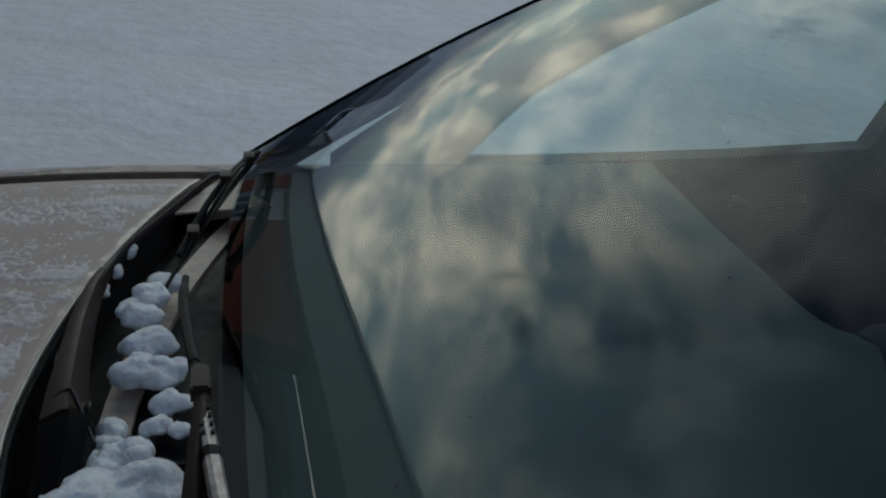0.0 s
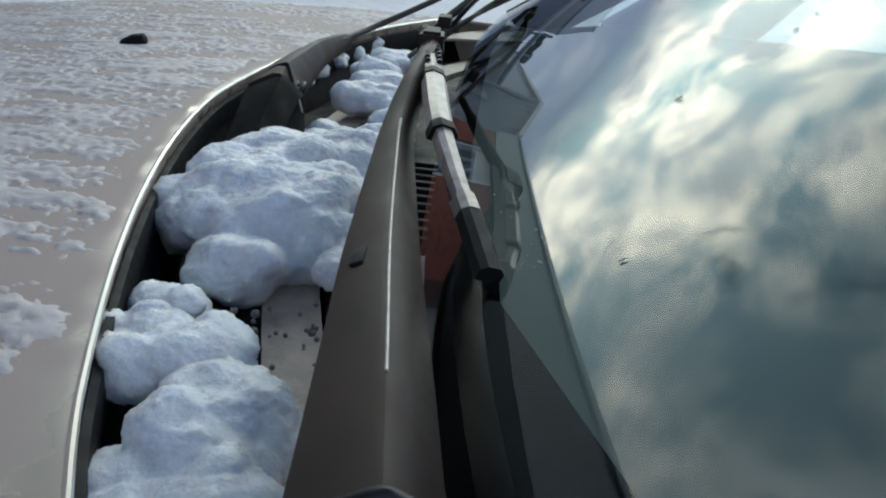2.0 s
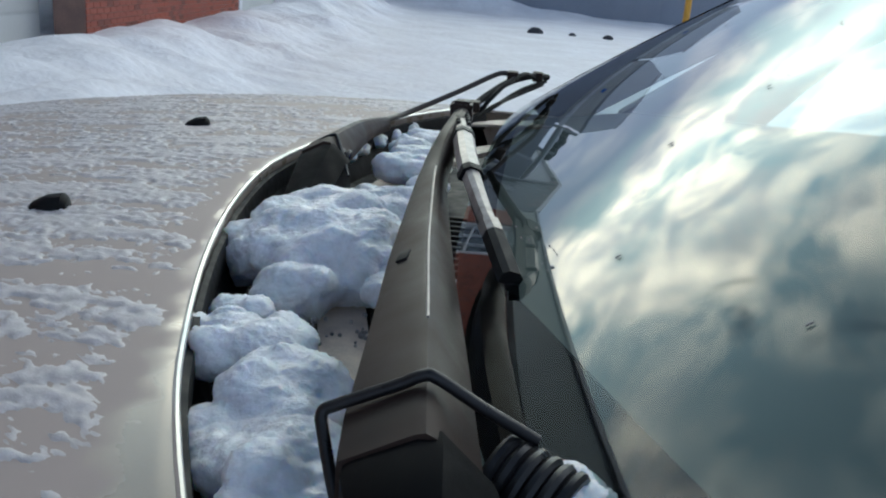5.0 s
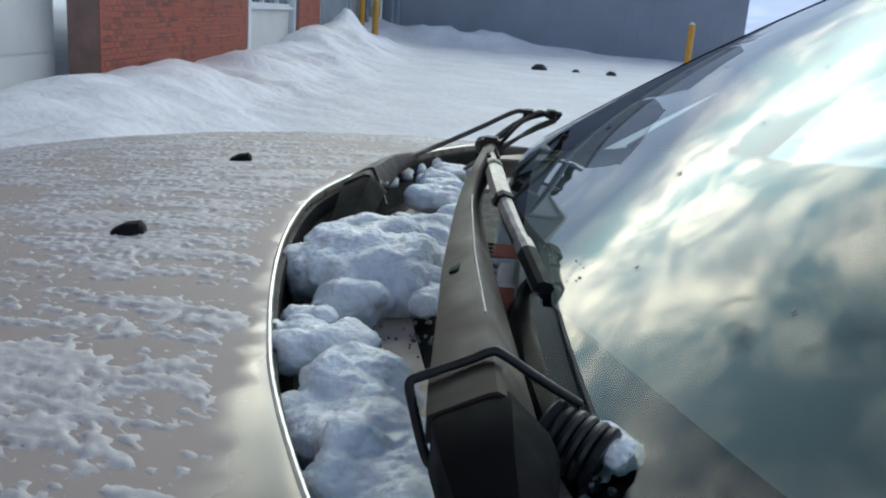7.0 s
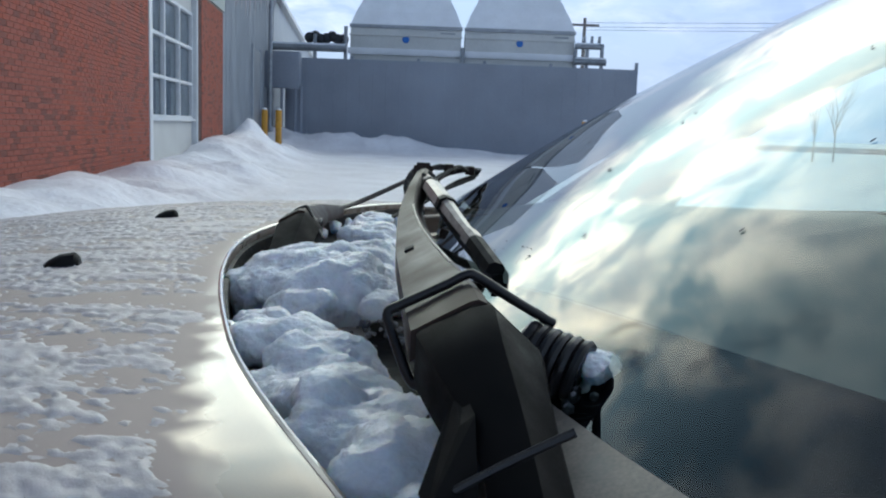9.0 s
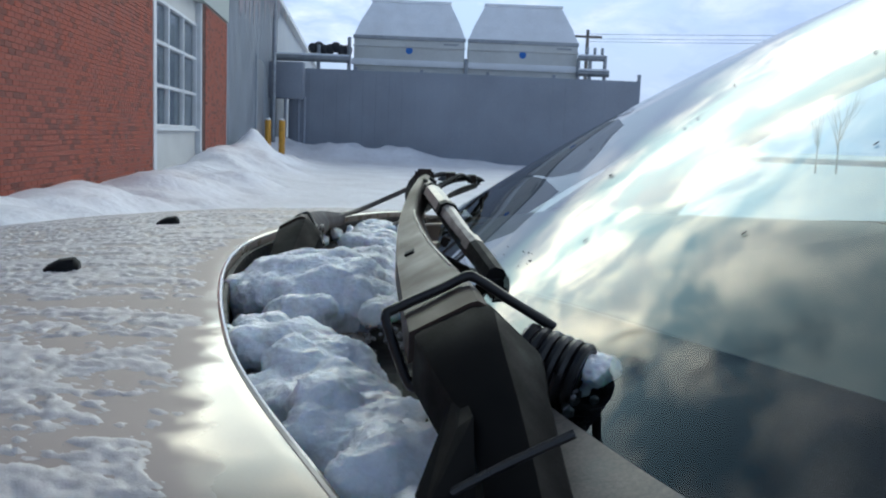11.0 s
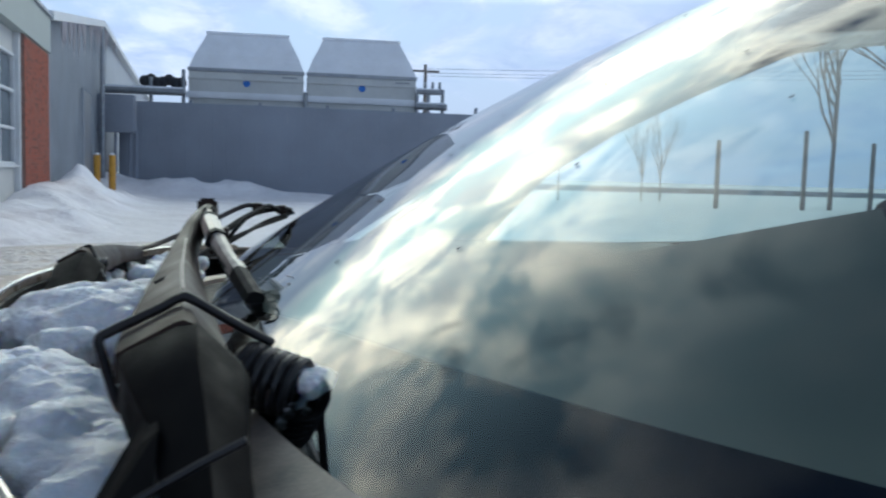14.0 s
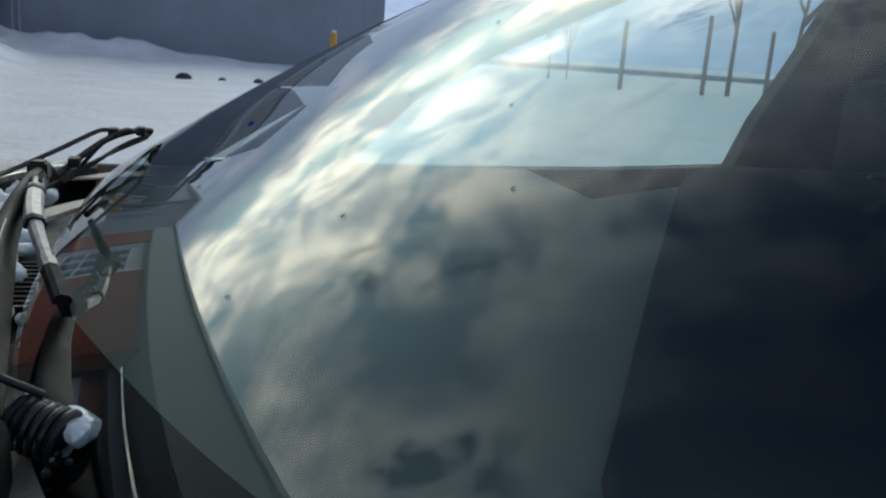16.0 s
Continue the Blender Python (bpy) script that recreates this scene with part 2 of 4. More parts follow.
PANE_DARK = material("dark_window_pane", (0.10, 0.13, 0.16), 0.08, vary=0.2, scale=1.5, fine=30, spec=0.8)


# ---------------------------------------------------------------- mesh helpers
def part(name, bm, mat, parent=None, label="", smooth=True, kind=""):
    me = bpy.data.meshes.new(name)
    bmesh.ops.recalc_face_normals(bm, faces=bm.faces[:])
    bm.to_mesh(me)
    bm.free()
    me.materials.append(mat)
    if smooth:
        for p in me.polygons:
            p.use_smooth = True
    ob = new(name, me)
    ob.parent = parent
    if smooth:
        me.set_sharp_from_angle(angle=radians(38))
    return tagged(ob, label=label, kind=kind)


def empty(name, label, category, at=(0, 0, 0), group="", kind=""):
    e = new(name)
    e.location = (0, 0, 0)
    return tagged(e, label, category, group, kind)


def box(bm, lo, hi, bevel=0.0, m=None):
    c = [(a + b) / 2 for a, b in zip(lo, hi)]
    s = [abs(b - a) for a, b in zip(lo, hi)]
    mat = Matrix.LocRotScale(c, None, s)
    g = bmesh.ops.create_cube(bm, size=1, matrix=(m @ mat) if m else mat)
    if bevel:
        vs = set(g["verts"])
        es = [e for e in bm.edges if e.verts[0] in vs and e.verts[1] in vs]
        bmesh.ops.bevel(bm, geom=es, offset=bevel, segments=2, affect="EDGES", profile=0.6)
    return bm


def boxed(lo, hi, bevel=0.0, m=None):
    return box(bmesh.new(), lo, hi, bevel, m)


def spline(pts, n):
    """Catmull-Rom through pts, n steps a span."""
    p = [Vector(q) for q in pts]
    p = [p[0] * 2 - p[1]] + p + [p[-1] * 2 - p[-2]]
    out = []
    for i in range(1, len(p) - 2):
        for k in range(n):
            t = k / n
            a, b, c, d = p[i - 1], p[i], p[i + 1], p[i + 2]
            out.append(0.5 * ((2 * b) + (c - a) * t + (2 * a - 5 * b + 4 * c - d) * t * t + (3 * b - a - 3 * c + d) * t ** 3))
    out.append(p[-2])
    return out


def tube(bm, pts, r, sides=8, caps=True):
    """Round rod along pts; r: a radius, or one at each point."""
    pts = [Vector(p) for p in pts]
    rings = []
    n0 = None
    for i, p in enumerate(pts):
        d = (pts[min(i + 1, len(pts) - 1)] - pts[max(i - 1, 0)]).normalized()
        if n0 is None:
            n0 = d.orthogonal().normalized()
        n0 = (n0 - d * n0.dot(d)).normalized()
        b = d.cross(n0)
        rad = r if isinstance(r, (int, float)) else r[i]
        rings.append([bm.verts.new(p + (n0 * math.cos(2 * math.pi * k / sides) + b * math.sin(2 * math.pi * k / sides)) * rad) for k in range(sides)])
    for a, b in zip(rings, rings[1:]):
        for k in range(sides):
            bm.faces.new((a[k], a[(k + 1) % sides], b[(k + 1) % sides], b[k]))
    if caps:
        bm.faces.new(rings[0][::-1])
        bm.faces.new(rings[-1])
    return bm


def loft(bm, sections, caps=True, closed=True):
    """Skin through sections of equally many points."""
    rings = [[bm.verts.new(p) for p in s] for s in sections]
    n = len(rings[0])
    for a, b in zip(rings, rings[1:]):
        for k in range(n if closed else n - 1):
            bm.faces.new((a[k], a[(k + 1) % n], b[(k + 1) % n], b[k]))
    if caps and closed:
        bm.faces.new(rings[0][::-1])
        bm.faces.new(rings[-1])
    return bm


def grid(bm, nu, nv, fn):
    vs = [[bm.verts.new(fn(i / nu, j / nv)) for j in range(nv + 1)] for i in range(nu + 1)]
    for i in range(nu):
        for j in range(nv):
            bm.faces.new((vs[i][j], vs[i + 1][j], vs[i + 1][j + 1], vs[i][j + 1]))
    return bm


def thick(bm, d):
    """Gives a sheet the thickness d along its normals."""
    bmesh.ops.recalc_face_normals(bm, faces=bm.faces[:])
    bmesh.ops.solidify(bm, geom=bm.faces[:], thickness=d)
    return bm


def holed(outer, inner, depth):
    """A plate with one opening: outlines as 3D points, depth as a vector."""
    bm = bmesh.new()
    es = []
    for loop in (outer, inner):
        vs = [bm.verts.new(p) for p in loop]
        es += [bm.edges.new((vs[i], vs[(i + 1) % len(vs)])) for i in range(len(vs))]
    bmesh.ops.triangle_fill(bm, use_beauty=True, use_dissolve=False, edges=es)
    g = bmesh.ops.extrude_face_region(bm, geom=bm.faces[:])
    bmesh.ops.translate(bm, verts=[v for v in g["geom"] if isinstance(v, bmesh.types.BMVert)], vec=depth)
    return bm


def n3(x, y, z=0.0, s=1.0):
    return noise.noise(Vector((x * s, y * s, z * s)))


def fbm(x, y, z, s, o=4):
    return noise.fractal(Vector((x * s, y * s, z * s)), 1.0, 2.0, o)


# ---------------------------------------------------------------- ground
def ground_height(x, y):
    h = 0.03 * fbm(x, y, 0, 0.35) + 0.012 * fbm(x, y, 3, 1.7) + 0.006 * fbm(x, y, 5, 6.0)
    wall = -4.9 - 0.114 * (y - 9.3)
    d = x - wall
    # ploughed bank along the wall and a drift under the screen
    bank = math.exp(-((d - 0.25) / 1.1) ** 2) * (0.40 if y > 3 else 0.3) * (1 + 0.5 * fbm(x, y, 7, 0.6))
    ridge = math.exp(-((d - 1.6) / 0.8) ** 2) * 0.22 * max(0, fbm(x, y, 2, 0.5) + 0.55) + 0.10 * math.exp(-((d - 1.3) / 1.3) ** 2) * abs(fbm(x, y, 8, 1.6))
    heap = 0.92 * math.exp(-1.25 * math.sqrt(((x + 6.35) / 0.75) ** 2 + ((y - 27.5) / 1.6) ** 2)) + 0.36 * math.exp(-(((x + 5.8) / 1.0) ** 2 + ((y - 23) / 2.2) ** 2))
    drift = 0.62 * math.exp(-((y - 38.9) / 1.5) ** 2) * max(0.15, 0.6 - 0.5 * math.tanh((x + 1.0) / 3.0)) * (1 + 0.7 * fbm(x, y, 9, 0.45)) if -9 < x < 12 else 0
    far = 0.15 * math.exp(-((y - 42) / 2.0) ** 2)
    return h + (bank + ridge) * (1 if 2 < y < 33 else 0.6) + heap + drift + far


def ground_sheet():
    def axis(lo, hi, step, end):
        a = list(np.arange(lo, hi + 1e-6, step))
        k = step
        while a[-1] < end:
            k *= 1.5
            a.append(a[-1] + k)
        k = step
        while a[0] > -end:
            k *= 1.5
            a.insert(0, a[0] - k)
        return a
    xs, ys = axis(-9, 10, 0.13, 900), axis(2.0, 42, 0.16, 900)
    verts = [(x, y, ground_height(x, y) if abs(x) < 60 and abs(y) < 90 else 0.0) for x in xs for y in ys]
    n = len(ys)
    faces = [(i * n + j, (i + 1) * n + j, (i + 1) * n + j + 1, i * n + j + 1) for i in range(len(xs) - 1) for j in range(n - 1)]
    me = bpy.data.meshes.new("ground")
    me.from_pydata(verts, [], faces)
    me.materials.append(GROUND_SNOW)
    for p in me.polygons:
        p.use_smooth = True
    ob = new("ground", me)
    tagged(ob, "white snow-covered yard with ploughed banks", "ground", kind="structure")


ground_sheet()

# ---------------------------------------------------------------- van
MID = 0.97


def hood_edge(y):
    return -0.242 + 0.327 * abs(y - MID) ** 1.655 + 0.24 * max(0.0, 0.48 - y) ** 1.6


def hood_z(x, y):
    s = max(0.0, -0.2 - x)
    return 1.102 - 0.02 * s - 0.11 * s * s - 0.01 * (y - MID) ** 2 - 0.05 * (y - MID) ** 4 - 0.9 * max(0, abs(y - MID) - 0.66) ** 2


def bare_width(y):
    """How far forward of its rear edge the hood is free of frost."""
    return 0.003 + 0.070 * min(1.0, max(0.0, (0.52 - y) / 0.30))


def bow(y):
    return (0.26 if y < MID else 0.134) * abs(y - MID) ** 3 - 0.012


def screen(X, y):
    """Outer face of the windscreen, X metres behind its datum."""
    return Vector((X + bow(y), y, 1.1088 + 0.68 * X - 0.15 * X * X))


van = empty("van", "beige van with frosted hood, snowy cowl and worn wipers", "van")


def build_hood():
    bm = bmesh.new()
    nv = 90
    rows = []
    # rolled rear lip, then the panel forwards
    lip = [(-0.004, -0.030), (0.0005, -0.006), (0.0012, -0.003), (0.0002, -0.0006), (-0.003, 0.0)]
    for dx, dz in lip:
        rows.append([(hood_edge(y) + dx, y, hood_z(hood_edge(y), y) + dz) for y in np.linspace(0.06, 1.69, nv)])
    for k in range(1, 40):
        u = 1.15 * (k / 39) ** 1.3
        r = []
        for y in np.linspace(0.06, 1.69, nv):
            x = hood_edge(y) * max(0, 1 - u * 0.8) + (-0.1) * min(1, u * 0.8) - 0.003 - u
            r.append((x, y, hood_z(x, y)))
        rows.append(r)
    for dz in (0.02, 0.1, 0.5):
        rows.append([(p[0] - 0.02 - dz * 0.2, p[1], p[2] - dz) for p in rows[43]])
    loft(bm, rows, caps=False, closed=False)
    lay = bm.loops.layers.uv.new("edge")
    for fc in bm.faces:
        for lp in fc.loops:
            v = lp.vert.co
            lp[lay].uv = (max(0.0, hood_edge(v.y) - v.x) - bare_width(v.y) + 0.029, v.y)
    part("hood", bm, HOOD, van, "beige painted hood, dulled by frost")
    # black strip just below the hood's rear lip
    bm = bmesh.new()
    loft(bm, [[(hood_edge(y) + dx, y, hood_z(hood_edge(y), y) + dz) for dx, dz in ((0.0008, -0.010), (0.0055, -0.011), (0.0070, -0.020), (0.0055, -0.036), (-0.002, -0.040))] for y in np.linspace(0.07, 1.68, 80)])
    # added bead whose pale colour draws the glint along the lip
    rim = bmesh.new()
    tube(rim, [(hood_edge(y) - 0.0005, y, hood_z(hood_edge(y), y) - 0.0012) for y in np.linspace(0.07, 1.68, 120)], 0.0024, 8)
    part("hood_rim", rim, RIM, van, "added bead on the hood's rear edge, paler for the sky glint")
    part("under_hood_strip", bm, RUBBER, van, "black strip under the hood edge")


def washer_nozzle(x, y, s=1.0):
    bm = bmesh.new()
    prof = [(-0.024, 0.004, 0.004), (-0.019, 0.010, 0.008), (-0.006, 0.013, 0.0135), (0.010, 0.0135, 0.0155), (0.0155, 0.011, 0.011), (0.017, 0.008, 0.003)]
    secs = []
    for a, w, h in prof:
        secs.append([Vector((x + w * c * s, y, 0)) + Vector((0, -a * 0.2, 0)) + Vector((0, 0, hood_z(x, y) - 0.002 + h * sn * s)) + Vector((0, a * s, 0))
                     for c, sn in ((-1, 0), (-0.92, 0.55), (-0.6, 0.9), (0, 1), (0.6, 0.9), (0.92, 0.55), (1, 0))])
    loft(bm, secs, caps=True, closed=True)
    rot = Matrix.Translation((x, y, 0)) @ Matrix.Rotation(radians(-75), 4, "Z") @ Matrix.Translation((-x, -y, 0))
    bmesh.ops.transform(bm, matrix=rot, verts=bm.verts[:])
    part("washer_nozzle", bm, BLACK_PLASTIC, van, "black plastic washer nozzle")


def strip(y0, y1, x0, x1, z, n=60, th=0.003, dz=0.0):
    """A sheet that follows the hood's rear edge, from x0 to x1 metres behind it."""
    bm = bmesh.new()
    grid(bm, n, 4, lambda u, v: ((lambda y: (hood_edge(y) + x0 + (x1 - x0) * v, y, z - 0.07 * (y - MID) ** 2 + dz * v))(y0 + (y1 - y0) * u)))
    return thick(bm, th)


def build_cowl():
    cow = part("cowl", strip(0.2, 1.68, -0.02, 0.30, 1.035, th=0.02), BLACK_PLASTIC, van, "black cowl trough")
    part("cowl_front_wall", strip(0.2, 1.68, -0.004, 0.016, 1.082, dz=-0.045, th=0.004), BLACK_PLASTIC, van)
    part("cowl_panel", strip(0.22, 1.62, 0.086, 0.124, 1.066, th=0.012), TAN, van, "dusty beige cowl strip with dirt")
    part("cowl_step", strip(0.22, 1.62, 0.052, 0.084, 1.058, dz=0.006, th=0.01), BLACK_PLASTIC, van)
    part("cowl_grille_base", strip(0.26, 1.66, 0.128, 0.235, 1.060, dz=0.006, th=0.01), BLACK_PLASTIC, van)
    for i in range(11):
        y = 0.74 + i * 0.017
        bm = bmesh.new()
        x = hood_edge(y) + 0.17
        box(bm, (x, y, 1.060), (x + 0.055, y + 0.006, 1.078), 0.0015)
        part("grille_rib", bm, BLACK_PLASTIC, cow)
    # fender and side pieces beside the hood and under the screen's corners
    for sgn in (-1, 1):
        bm = bmesh.new()

        def f(u, v, sgn=sgn):
            a = v * 1.0
            y = MID + sgn * ((0.775 if sgn > 0 else 0.915) + 0.10 * math.sin(min(1, a * 1.25) * math.pi / 2))
            x = -1.3 + u * 1.95
            return (x, y, hood_z(min(x, 0.0), MID + sgn * (0.72 if sgn > 0 else 0.905)) - 0.008 - 0.65 * max(0, a - 0.35) ** 1.4 - 0.035 * a)
        grid(bm, 40, 14, f)
        part("fender", thick(bm, 0.004), PAINT, van, "beige painted fender")
        bm = bmesh.new()

        def g(u, v, sgn=sgn):
            y = MID + sgn * (0.60 + (0.19 if sgn > 0 else 0.36) * v)
            x0 = hood_edge(y) + 0.008
            return (x0 + 0.33 * u, y, 1.068 + 0.020 * u - 0.012 * v)
        grid(bm, 20, 10, g)
        part("cowl_corner", thick(bm, 0.004), TAN, van, "beige painted cowl corner with road dirt")


SCREEN_TOP = 0.98


def build_apron():
    """Beige panel that laps over the glass's lower edge at the near corner."""
    bm = bmesh.new()

    def f(u, v):
        y = 0.175 + 0.21 * u
        p = screen(-0.004, y) + Vector((0, 0, 0.0015))
        return (p.x - 0.046 * v, y, p.z - 0.016 * v - 0.004 * v * v)
    grid(bm, 30, 8, f)
    part("cowl_apron", thick(bm, 0.003), APRON, van, "dusty beige cowl edge with grit")
    bm = bmesh.new()
    grid(bm, 30, 4, lambda u, v: (f(u, 1)[0] - 0.001 - 0.012 * v, f(u, 1)[1], f(u, 1)[2] - 0.003 - 0.006 * v))
    part("apron_seal", thick(bm, 0.003), RUBBER, van)



def screen_side(X, sgn):
    """The glass's end, towards +y or towards -y."""
    return MID + (0.80 - 0.10 * X if sgn > 0 else -(1.0 - 0.14 * X))


def border_top(y):
    y = min(max(y, 0.0), 0.62)
    return 0.0722 - 0.0550 * y + 0.1068 * y ** 2 - 0.2464 * y ** 3


def build_screen():
    bm = bmesh.new()
    X0 = -0.005

    def at(X, v):
        a, b = screen_side(X, -1), screen_side(X, 1)
        y = a + (b - a) * v
        return screen(X, y)
    grid(bm, 44, 60, lambda u, v: at(X0 + (SCREEN_TOP - X0) * u, v))
    ws = part("windscreen", bm, WINDSHIELD, van, "curved tinted windscreen with cloud reflections")
    ws.visible_shadow = False
    down = Vector((0.003, 0, -0.004))

    def band(f0, f1, nv=70):
        b = bmesh.new()
        grid(b, 6, nv, lambda u, v: f0(v).lerp(f1(v), u) + down)
        return b

    def low_y(v):
        return screen_side(0, -1) + (screen_side(0, 1) - screen_side(0, -1)) * v
    low = band(lambda v: screen(X0, low_y(v)), lambda v: screen(border_top(low_y(v)), low_y(v)))
    part("windscreen_border", low, FRIT, ws, "black printed glass border")
    for sgn in (-1, 1):
        def side(v, w, s=sgn):
            X = 0.02 + v * 0.95
            return screen(X, screen_side(X, s) - s * w)
        sd = band(lambda v: side(v, -0.004), lambda v: side(v, 0.034 + (0.012 * max(0, n3(v * 14, 1.0)) if sgn > 0 else 0.02 * v)))
        part("windscreen_border", sd, FRIT, ws)
        # pillar outside the glass
        b = bmesh.new()
        secs = []
        for k in range(13):
            X = -0.03 + 1.03 * k / 12
            c = screen(X, screen_side(X, sgn))
            secs.append([c + Vector((0, 0, -0.002)), c + Vector((0.0, sgn * 0.010, 0.003)), c + Vector((0.02, sgn * 0.045, -0.006)),
                         c + Vector((0.04, sgn * 0.060, -0.04)), c + Vector((0.06, sgn * 0.04, -0.06)), c + Vector((0.03, sgn * -0.01, -0.03))])
        loft(b, secs)
        part("pillar", b, FRIT, van, "dark windscreen pillar")


def build_cabin():
    def dash_z(x, y):
        k = min(1, max(0, (x - 0.22) / 0.55))
        hump = math.exp(-((y - 0.66) / 0.32) ** 4)
        return 1.068 + 0.028 * min(1, max(0, (x - bow(y)) * 6)) + 0.125 * hump * k ** 0.8

    bm = bmesh.new()

    def f(u, v):
        y = 0.0 + 1.72 * v
        x = bow(y) + 0.002 + u * (0.88 - bow(y) * 0.8)
        return (x, y, dash_z(x, y) - (0.05 if u > 0.98 else 0))
    grid(bm, 44, 44, f)
    dash = part("dashboard", thick(bm, 0.01), PAD, van, "pale grey vinyl dashboard pad")
    # dark colour here stands for the cloud reflection fading out on the glass
    bm = bmesh.new()

    def g(u, v):
        y = 0.02 + 0.98 * v
        x0 = 0.37 + 0.66 * max(0, y - 0.28) - 0.35 * max(0, 0.28 - y)
        x = x0 + (1.0 - x0) * u
        return (x, y, dash_z(x, y) + 0.006 + 0.014 * min(1, u * 8) - (0.2 if u > 0.97 else 0))
    grid(bm, 26, 30, g)
    part("instrument_hood", thick(bm, 0.008), DASH, dash, "instrument hood, darkened for the fading sky reflection")
    part("lower_dash", boxed((0.60, 0.02, 0.55), (0.88, 1.70, 1.07), 0.03), DASH, dash)
    # steering wheel
    st = part("steering_wheel", tube(bmesh.new(), [Vector((0.98, 0.62, 1.08)) + Matrix.Rotation(radians(-25), 3, "Y") @ Vector((0, 0.185 * math.cos(a), 0.185 * math.sin(a)))
              for a in np.linspace(0, 2 * math.pi, 40)], 0.015, caps=False), BLACK_PLASTIC, van, "black steering wheel rim")
    hub = bmesh.new()
    box(hub, (0.955, 0.55, 1.02), (0.99, 0.69, 1.12), 0.012)
    part("hub", hub, BLACK_PLASTIC, st)
    # far door with its window
    win = [(0.46, 1.085), (0.53, 1.165), (0.60, 1.235), (0.75, 1.33), (0.93, 1.42), (1.14, 1.515), (1.25, 1.555), (1.36, 1.572), (1.55, 1.582), (1.68, 1.58),
           (1.58, 1.40), (1.48, 1.235), (1.43, 1.12), (1.1, 1.10), (0.7, 1.088)]
    out = [(0.20, 0.35), (0.20, 1.09), (0.42, 1.25), (0.70, 1.43), (1.0, 1.58), (1.3, 1.665), (1.72, 1.68), (1.72, 0.35)]
    door = part("door", holed([(x, 1.745, z) for x, z in out], [(x, 1.745, z) for x, z in win], Vector((0, 0.05, 0))), TRIM_IN, van, "dark trimmed passenger door", smooth=False)
    b = bmesh.new()
    b.faces.new([b.verts.new((x, 1.77, z)) for x, z in win])
    gl = part("door_window", b, PANE, door, "clear side window glass")
    gl.visible_shadow = False
    b = bmesh.new()
    tube(b, [(1.10, 1.735, 1.0), (1.12, 1.71, 1.0), (1.26, 1.71, 1.0), (1.28, 1.735, 1.0)], 0.012)
    part("door_handle", b, BLACK_PLASTIC, door)
    # the shell that closes the cabin
    part("pillar", boxed((1.72, 1.735, 0.35), (1.98, 1.80, 1.69), 0.01), LINER, van)
    part("side_panel", boxed((1.98, 1.735, 0.35), (3.9, 1.80, 1.69), 0.01), PAINT, van, "beige painted body side")
    part("side_panel", boxed((0.45, -0.10, 0.35), (3.9, -0.035, 1.05), 0.01), PAINT, van, "beige painted body side")
    part("side_panel", boxed((1.25, -0.10, 1.05), (3.9, -0.035, 1.66), 0.01), PAINT, van, "beige painted body side")
    b = bmesh.new()
    ring = [(0.45, 1.05), (1.25, 1.05), (1.25, 1.63), (1.05, 1.60), (0.75, 1.42), (0.45, 1.22)]
    loft(b, [[(x, -0.06, z) for x, z in ring], [(x, -0.045, z) for x, z in ring]])
    part("side_window", b, PANE_DARK, van, "dark tinted driver window", smooth=False)
    bm = bmesh.new()
    grid(bm, 20, 16, lambda u, v: (0.97 + bow(-0.08 + 1.88 * v) * 0.9 + u * (2.92 - bow(-0.08 + 1.88 * v) * 0.9), -0.08 + 1.88 * v, 1.610 + 0.13 * math.sin(min(1, u * 2) * math.pi / 2) - 0.07 * (2 * v - 1) ** 4))
    part("roof", thick(bm, 0.03), PAINT, van, "beige painted roof")
    bm = bmesh.new()
    grid(bm, 8, 8, lambda u, v: (1.05 + u * 2.82, -0.035 + 1.77 * v, 1.560 + 0.1 * min(1, u * 3)))
    part("headliner", thick(bm, 0.01), LINER, van, "dark cloth headliner")
    part("rear_wall", boxed((3.85, -0.10, 0.35), (3.9, 1.80, 1.69), 0.01), PAINT, van)
    part("cabin_floor", boxed((0.0, -0.08, 0.40), (3.9, 1.78, 0.45)), LINER, van)
    part("firewall", boxed((0.30, -0.03, 0.42), (0.36, 1.74, 1.02)), DASH, van)
    for y in (0.55, 1.32):
        bm = bmesh.new()
        box(bm, (1.55, y - 0.24, 0.75), (1.70, y + 0.24, 1.36), 0.05)
        seat = part("seat", bm, SEAT, van, "dark cloth front seat")
        part("headrest", boxed((1.60, y - 0.12, 1.38), (1.69, y + 0.12, 1.54), 0.04), SEAT, seat)
        part("cushion", boxed((1.10, y - 0.24, 0.60), (1.62, y + 0.24, 0.76), 0.05), SEAT, seat)
    for x in (-0.65, 2.9):
        for y, s in ((0.04, -1), (1.68, 1)):
            bm = bmesh.new()
            tube(bm, [(x, y - 0.10, 0.33), (x, y - 0.085, 0.33), (x, y + 0.085, 0.33), (x, y + 0.10, 0.33)], [0.29, 0.33, 0.33, 0.29], 28)
            w = part("wheel", bm, RUBBER, van, "black tyre on a steel wheel")
            part("rim", tube(bmesh.new(), [(x, y + s * 0.10, 0.33), (x, y + s * 0.108, 0.33)], 0.19, 20), STEEL, w)


